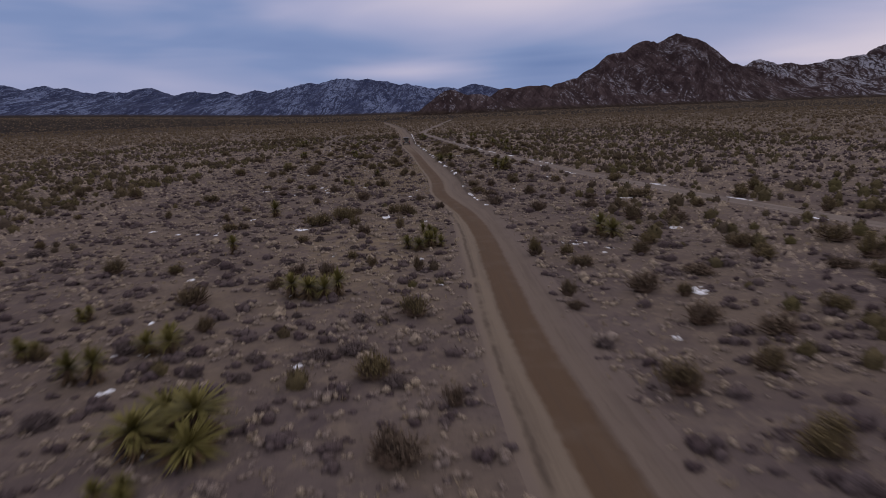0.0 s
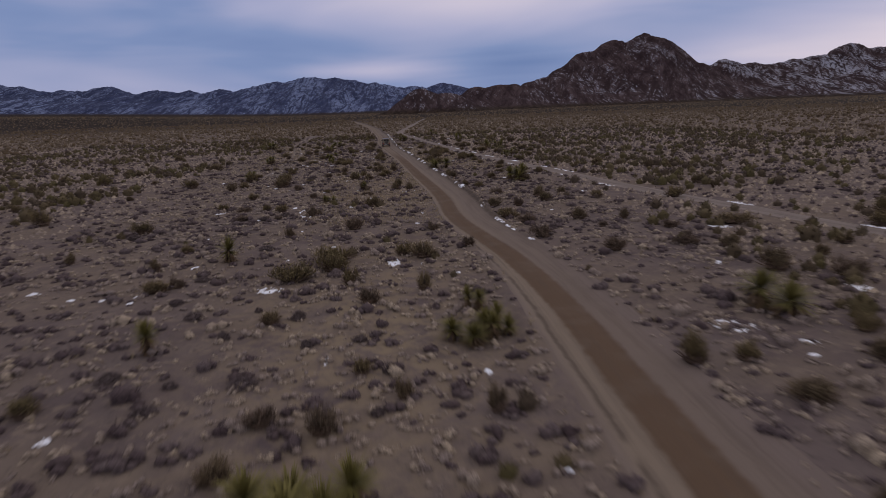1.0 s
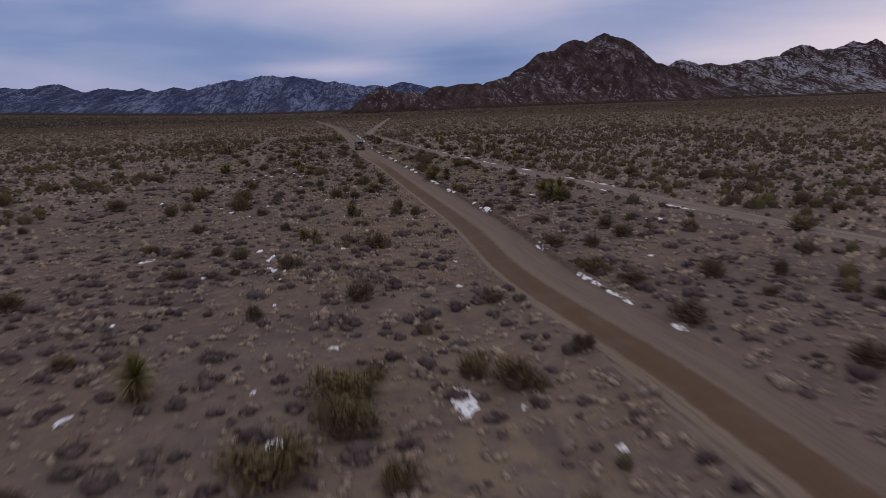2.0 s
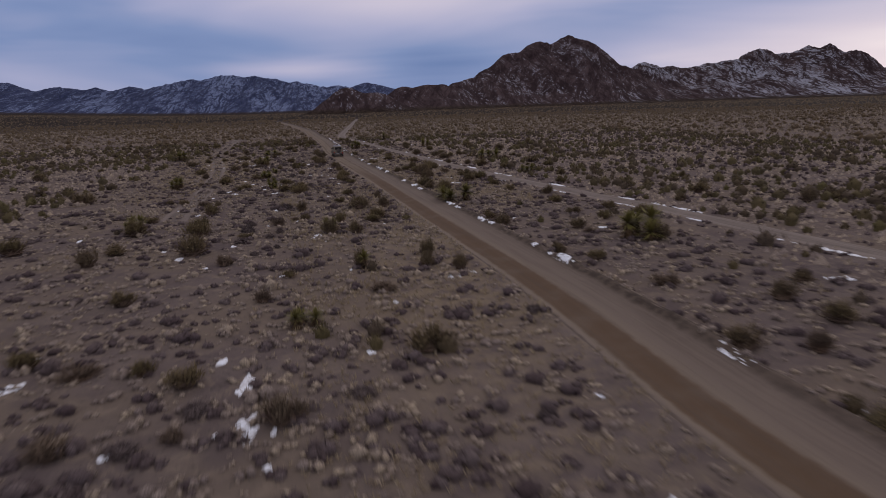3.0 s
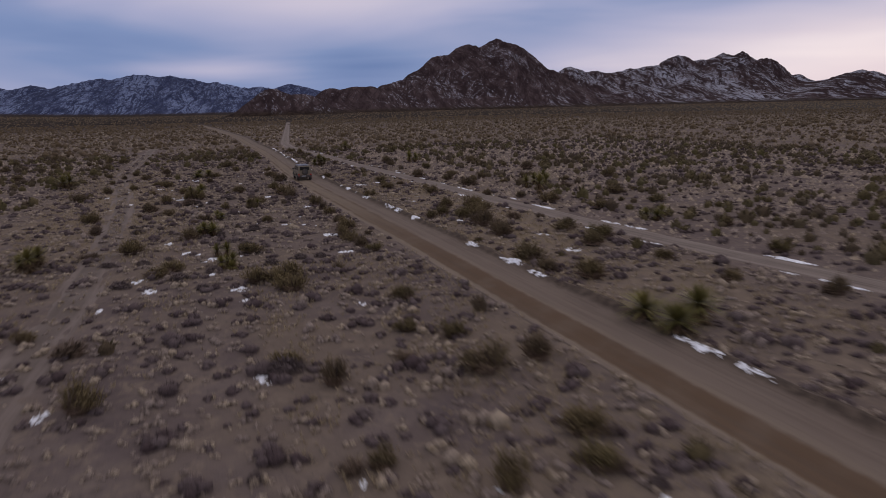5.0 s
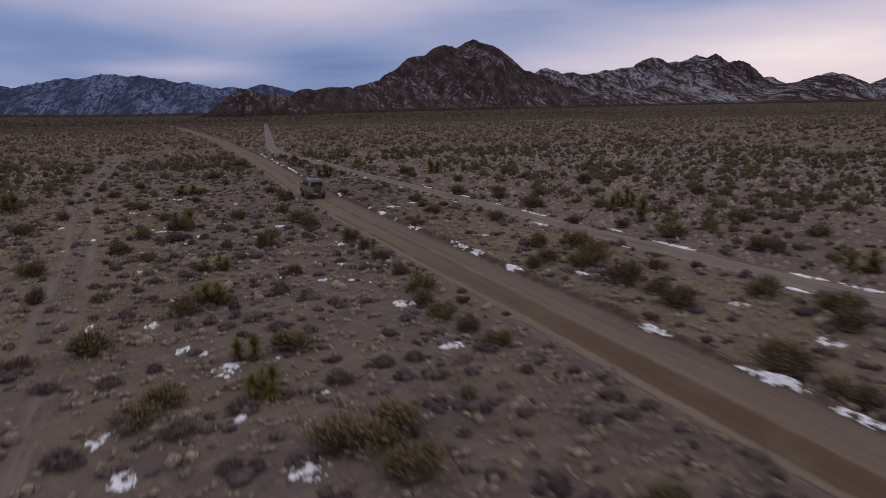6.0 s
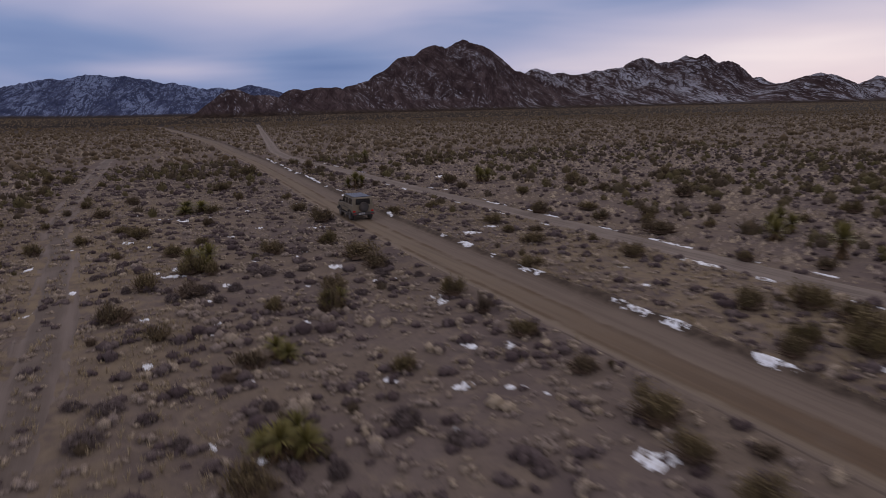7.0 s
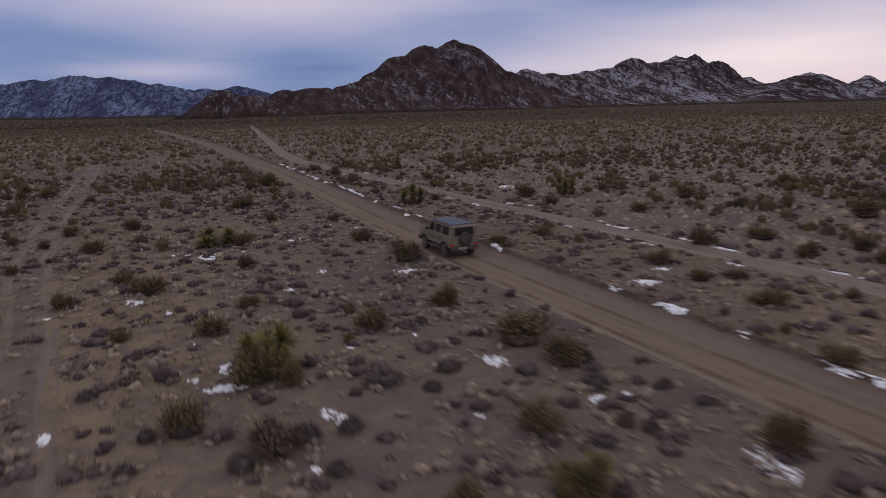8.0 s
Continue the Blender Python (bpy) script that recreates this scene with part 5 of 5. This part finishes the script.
def lay_snow():
    rng = random.Random(12)
    for number, (x, y, wide, long) in enumerate(SNOW):
        turn = rng.uniform(-0.45, 0.15)
        for line, edge in ((MAIN_ROAD, 2.45), (SIDE_TRACK, 1.35)):
            off = x - float(curve_x(line, y))
            if 0.2 < off < edge + 1.6 or (line is SIDE_TRACK and abs(off) < edge + 1.0):
                # drifts lie in the lee of the verge, along the road
                x += max(0.0, edge - off) if off > 0 else min(0.0, -edge - off)
                turn = math.atan2(float(curve_x(line, y - 3) - curve_x(line, y + 3)), 6.0)
                long, wide = min(math.hypot(wide, long), 4.5), min(0.3 + 0.18 * wide, 0.7)
        snow_patch(x, y, 0.85 * wide, 0.85 * long, turn, 700 + number)

    # small leftovers beside the shrubs
    count = 0
    while count < 60:
        y = rng.uniform(20, 215) if count % 2 else rng.uniform(125, 205)
        x = rng.uniform(-27, 14) - 0.05 * (y - 20) if count % 2 else rng.uniform(-28, -8)
        if free(np.array([[x, y]]), 0.3)[0]:
            snow_patch(x, y, rng.uniform(0.2, 0.5), rng.uniform(0.25, 0.6), rng.uniform(-0.8, 0.8), 900 + count)
            count += 1

    for line, edge, y0, y1, gap in ((MAIN_ROAD, 2.5, 200, 262, 4.0), (SIDE_TRACK, 1.5, 130, 250, 8.0), (SIDE_TRACK, -1.5, 90, 250, 9.0)):
        y = y0
        while y < y1:
            y += gap * rng.uniform(0.5, 1.6)
            turn = math.atan2(float(curve_x(line, y - 3) - curve_x(line, y + 3)), 6.0)
            snow_patch(float(curve_x(line, y)) + edge + rng.uniform(-0.1, 0.3), y, rng.uniform(0.25, 0.45), rng.uniform(0.8, 3.0), turn, int(y * 10))


lay_snow()

# ---- the car ----
PAINT = plain_material("sand_olive_paint", (0.185, 0.154, 0.098), 0.38, spec=0.5, dust=0.4, coat=0.3)
TRIM = plain_material("black_trim", (0.018, 0.018, 0.020), 0.6, dust=0.35)
ROOF_DARK = plain_material("dark_roof_panel", (0.022, 0.040, 0.085), 0.36, spec=0.35, dust=0.04)
GLASS = plain_material("tinted_glass", (0.010, 0.011, 0.013), 0.07, spec=0.6, dust=0.12)
RUBBER = plain_material("tyre_rubber", (0.022, 0.021, 0.021), 0.85, spec=0.3, dust=0.5)
ALLOY = plain_material("grey_alloy", (0.30, 0.30, 0.31), 0.35, 0.9, dust=0.35)
PLATE = plain_material("white_plate", (0.62, 0.62, 0.62), 0.5, dust=0.25)


def lamp_material():
    n, b, m = material("red_tail_lamp", 0.25, spec=0.5)
    b.inputs["Base Color"].default_value = (0.35, 0.012, 0.012, 1)
    b.inputs["Emission Color"].default_value = (1.0, 0.03, 0.03, 1)
    b.inputs["Emission Strength"].default_value = 0.05
    return m


TAIL = lamp_material()


def solid(name, bm, mat, parent, label="", round_by=0.0, smooth=True):
    """One bmesh as a part of a thing, its edges rounded."""
    bmesh.ops.recalc_face_normals(bm, faces=bm.faces)
    if round_by:
        sharp = [e for e in bm.edges if len(e.link_faces) == 2 and e.calc_face_angle(0) > 0.5]
        bmesh.ops.bevel(bm, geom=sharp, offset=round_by, segments=2, affect="EDGES", clamp_overlap=True)
    me = bpy.data.meshes.new(name)
    bm.to_mesh(me)
    bm.free()
    me.materials.append(mat)
    if smooth:
        me.polygons.foreach_set("use_smooth", [True] * len(me.polygons))
        me.set_sharp_from_angle(angle=radians(35))
    return part(name, me, parent, label)


def box(x, y, z, w, d, h, bm=None):
    bm = bm or bmesh.new()
    bmesh.ops.create_cube(bm, size=1, matrix=Matrix.Translation((x, y, z)) @ Matrix.Diagonal((w, d, h, 1)))
    return bm


def drum(x, y, z, radius, wide, axis="X", sides=36, inner=None, bm=None):
    """A wheel-like body on the given axis."""
    bm = bm or bmesh.new()
    turn = Matrix.Rotation(radians(90), 4, "Y" if axis == "X" else "X")
    bmesh.ops.create_cone(bm, cap_ends=True, segments=sides, radius1=radius, radius2=inner or radius, depth=wide, matrix=Matrix.Translation((x, y, z)) @ turn)
    return bm


def slab(outline, x0, x1, lean=None):
    """A side outline of (y, z) pairs drawn out from x0 to x1; lean(z) narrows it upwards."""
    bm = bmesh.new()
    lean = lean or (lambda z: 1.0)
    rows = [[bm.verts.new((x * lean(z), y, z)) for y, z in outline] for x in (x0, x1)]
    bm.faces.new(rows[0])
    bm.faces.new(rows[1][::-1])
    for k in range(len(outline)):
        j = (k + 1) % len(outline)
        bm.faces.new((rows[0][k], rows[0][j], rows[1][j], rows[1][k]))
    return bm


def arch(cy, r, a0, a1, count=10):
    return [(cy + r * math.cos(radians(a0 + (a1 - a0) * k / count)), 0.42 + r * math.sin(radians(a0 + (a1 - a0) * k / count))) for k in range(count + 1)]


def cabin(z):
    return 1.0 - 0.13 * max(0.0, z - 1.27) / 0.66


def build_car(at):
    car = tagged(new("off_road_car"), "boxy sand-olive off-road car with dark blue roof on dirt road", "car")
    low = [(-2.22, 0.62), *arch(-1.43, 0.47, 155, 25), *arch(1.42, 0.47, 155, 25), (2.2, 0.62), (2.24, 1.02), (2.1, 1.16), (0.98, 1.26), (-2.22, 1.27)]
    solid("body", slab(low, -0.885, 0.885), PAINT, car, "sand-olive painted body", 0.025)
    solid("underbody", box(0, 0, 0.62, 1.3, 4.1, 0.42), TRIM, car, "black underbody")
    high = [(1.0, 1.25), (0.66, 1.86), (0.5, 1.93), (-2.08, 1.93), (-2.2, 1.85), (-2.22, 1.25)]
    solid("cabin", slab(high, -0.865, 0.865, cabin), PAINT, car, "sand-olive painted cabin", 0.035)
    roof = solid("roof_panel", box(0, -0.79, 1.94, 1.42, 2.62, 0.035), ROOF_DARK, car, "glossy dark roof panel", 0.012)
    for k in range(7):
        solid("roof_rib", box(-0.6 + 0.2 * k, -0.79, 1.963, 0.05, 2.5, 0.018), ROOF_DARK, roof, "", 0.006)
    bonnet = solid("bonnet", slab([(0.95, 1.255), (2.05, 1.165), (2.05, 1.20), (0.95, 1.295)], -0.62, 0.62), PAINT, car, "", 0.012)
    for side in (-1, 1):
        solid("indicator", box(0.78 * side, 1.85, 1.21, 0.10, 0.2, 0.06), TRIM, bonnet, "", 0.02)

    def side_piece(name, outline, side, base, out, mat, parent, label="", soft=0.012):
        return solid(name, slab(outline, side * (base - 0.01), side * (base + out), cabin), mat, parent, label, soft)

    for side in (-1, 1):
        front = side_piece("door", [(0.92, 0.66), (0.92, 1.25), (0.0, 1.25), (0.0, 0.66)], side, 0.885, 0.012, PAINT, car)
        rear = side_piece("door", [(-0.04, 0.66), (-0.04, 1.25), (-0.92, 1.25), (-0.92, 1.0), (-0.74, 0.66)], side, 0.885, 0.012, PAINT, car)
        for door, y in ((front, 0.1), (rear, -0.8)):
            solid("door_handle", box(0.915 * side, y, 1.16, 0.035, 0.16, 0.035), TRIM, door, "black door handle", 0.01)
        side_piece("side_window", [(0.84, 1.33), (0.60, 1.80), (0.05, 1.80), (0.05, 1.33)], side, 0.866, 0.006, GLASS, car, "dark tinted window")
        side_piece("side_window", [(-0.08, 1.33), (-0.08, 1.80), (-0.86, 1.80), (-0.86, 1.33)], side, 0.866, 0.006, GLASS, car, "dark tinted window")
        side_piece("side_window", [(-1.02, 1.33), (-1.02, 1.80), (-1.92, 1.80), (-1.92, 1.33)], side, 0.866, 0.006, GLASS, car, "dark tinted window")
        solid("rub_strip", box(0.908 * side, 0.0, 0.98, 0.022, 1.88, 0.06), TRIM, car, "black rub strip", 0.008)
        solid("running_board", box(0.93 * side, 0.0, 0.50, 0.16, 1.78, 0.07), TRIM, car, "black running board", 0.02)
        solid("drip_rail", box(0.772 * side, -0.78, 1.905, 0.03, 2.64, 0.03), TRIM, car, "", 0.008)
        mirror = solid("mirror", box(1.03 * side, 0.74, 1.40, 0.22, 0.12, 0.20), TRIM, car, "black door mirror", 0.04)
        solid("mirror_arm", box(0.9 * side, 0.76, 1.34, 0.12, 0.05, 0.05), TRIM, mirror, "", 0.01)
        for cy in (-1.43, 1.42):
            outer = arch(cy, 0.53, 158, 22, 14)
            inner = arch(cy, 0.465, 22, 158, 14)
            solid("wheel_flare", slab(outer + inner, side * 0.875, side * 0.955), TRIM, car, "black wheel flare", 0.012)
            tyre_spin = drum(0.80 * side, cy, 0.392, 0.392, 0.265)
            tyre = solid("tyre", tyre_spin, RUBBER, car, "dusty black tyre", 0.045)
            rim = solid("rim", drum(0.875 * side, cy, 0.392, 0.255, 0.13, sides=30), TRIM, tyre, "dark wheel rim", 0.012)
            spokes = bmesh.new()
            for k in range(5):
                a = 2 * math.pi * k / 5
                m = Matrix.Translation((0.938 * side, cy, 0.392)) @ Matrix.Rotation(a, 4, "X") @ Matrix.Translation((0, 0, 0.125)) @ Matrix.Diagonal((0.025, 0.07, 0.24, 1))
                bmesh.ops.create_cube(spokes, size=1, matrix=m)
            drum(0.94 * side, cy, 0.392, 0.06, 0.03, sides=16, bm=spokes)
            solid("spokes", spokes, ALLOY, tyre, "grey five-spoke alloy", 0.006)
        solid("tail_lamp", box(0.765 * side, -2.235, 0.79, 0.20, 0.05, 0.13), TAIL, car, "red tail lamp", 0.012)
        solid("reflector", box(0.72 * side, -2.335, 0.56, 0.16, 0.012, 0.04), TAIL, car, "", 0.004)
        solid("headlamp", drum(0.66 * side, 2.24, 0.92, 0.115, 0.05, "Y", 24), ALLOY, car, "round headlamp", 0.01)
        solid("exhaust_tip", drum(0.96 * side, -0.86, 0.42, 0.035, 0.16, "X", 14), ALLOY, car, "chrome exhaust tip", 0.006)
        solid("hinge", box(0.80 * side, -2.235, 1.5, 0.04, 0.03, 0.1), PAINT, car, "", 0.008)
    solid("rear_bumper", box(0, -2.26, 0.58, 1.84, 0.15, 0.22), TRIM, car, "black rear bumper", 0.035)
    solid("front_bumper", box(0, 2.28, 0.60, 1.86, 0.22, 0.26), TRIM, car, "black front bumper", 0.05)
    solid("grille", box(0, 2.235, 0.92, 0.98, 0.04, 0.26), TRIM, car, "black grille", 0.015)
    solid("tailgate", box(0.0, -2.222, 1.0, 1.36, 0.03, 0.60), PAINT, car, "sand-olive tailgate", 0.015)
    rear = bmesh.new()
    corners = [(-0.62, 1.33), (0.62, 1.33), (0.58, 1.79), (-0.58, 1.79)]
    a = [rear.verts.new((x, -2.20, z)) for x, z in corners]
    b = [rear.verts.new((x, -2.232, z)) for x, z in corners]
    rear.faces.new(a)
    rear.faces.new(b[::-1])
    for k in range(4):
        rear.faces.new((a[k], a[(k + 1) % 4], b[(k + 1) % 4], b[k]))
    solid("rear_window", rear, GLASS, car, "dark tinted rear window", 0.01)
    wind = slab([(0.985, 1.30), (0.70, 1.82), (0.715, 1.828), (1.0, 1.308)], -0.78, 0.78, cabin)
    solid("windscreen", wind, GLASS, car, "dark windscreen", 0.004)
    spare = solid("spare_wheel", drum(0.04, -2.36, 1.13, 0.40, 0.24, "Y", 40), RUBBER, car, "black covered spare wheel", 0.05)
    solid("spare_cover", drum(0.04, -2.49, 1.13, 0.30, 0.03, "Y", 36), TRIM, spare, "round black spare wheel cover", 0.01)
    solid("carrier", box(0.04, -2.24, 1.02, 0.24, 0.05, 0.4), TRIM, spare, "", 0.01)
    plate = solid("number_plate", box(-0.16, -2.345, 0.60, 0.50, 0.016, 0.12), PLATE, car, "small white plate", 0.004)
    for k in range(6):
        solid("plate_bar", box(-0.35 + 0.075 * k, -2.3555, 0.60, 0.04, 0.004, 0.07), TRIM, plate)
    car.matrix_basis = at
    return car


CAR_X, CAR_Y = -9.5, 191.1
heading = math.degrees(math.atan2(float(road_x(CAR_Y - 6) - road_x(CAR_Y + 6)), 12.0))
build_car(pose(CAR_X, CAR_Y, float(ground_z(CAR_X - 0.8, CAR_Y)) + 0.018, 0, 0, heading) @ Matrix.Scale(1.04, 4))
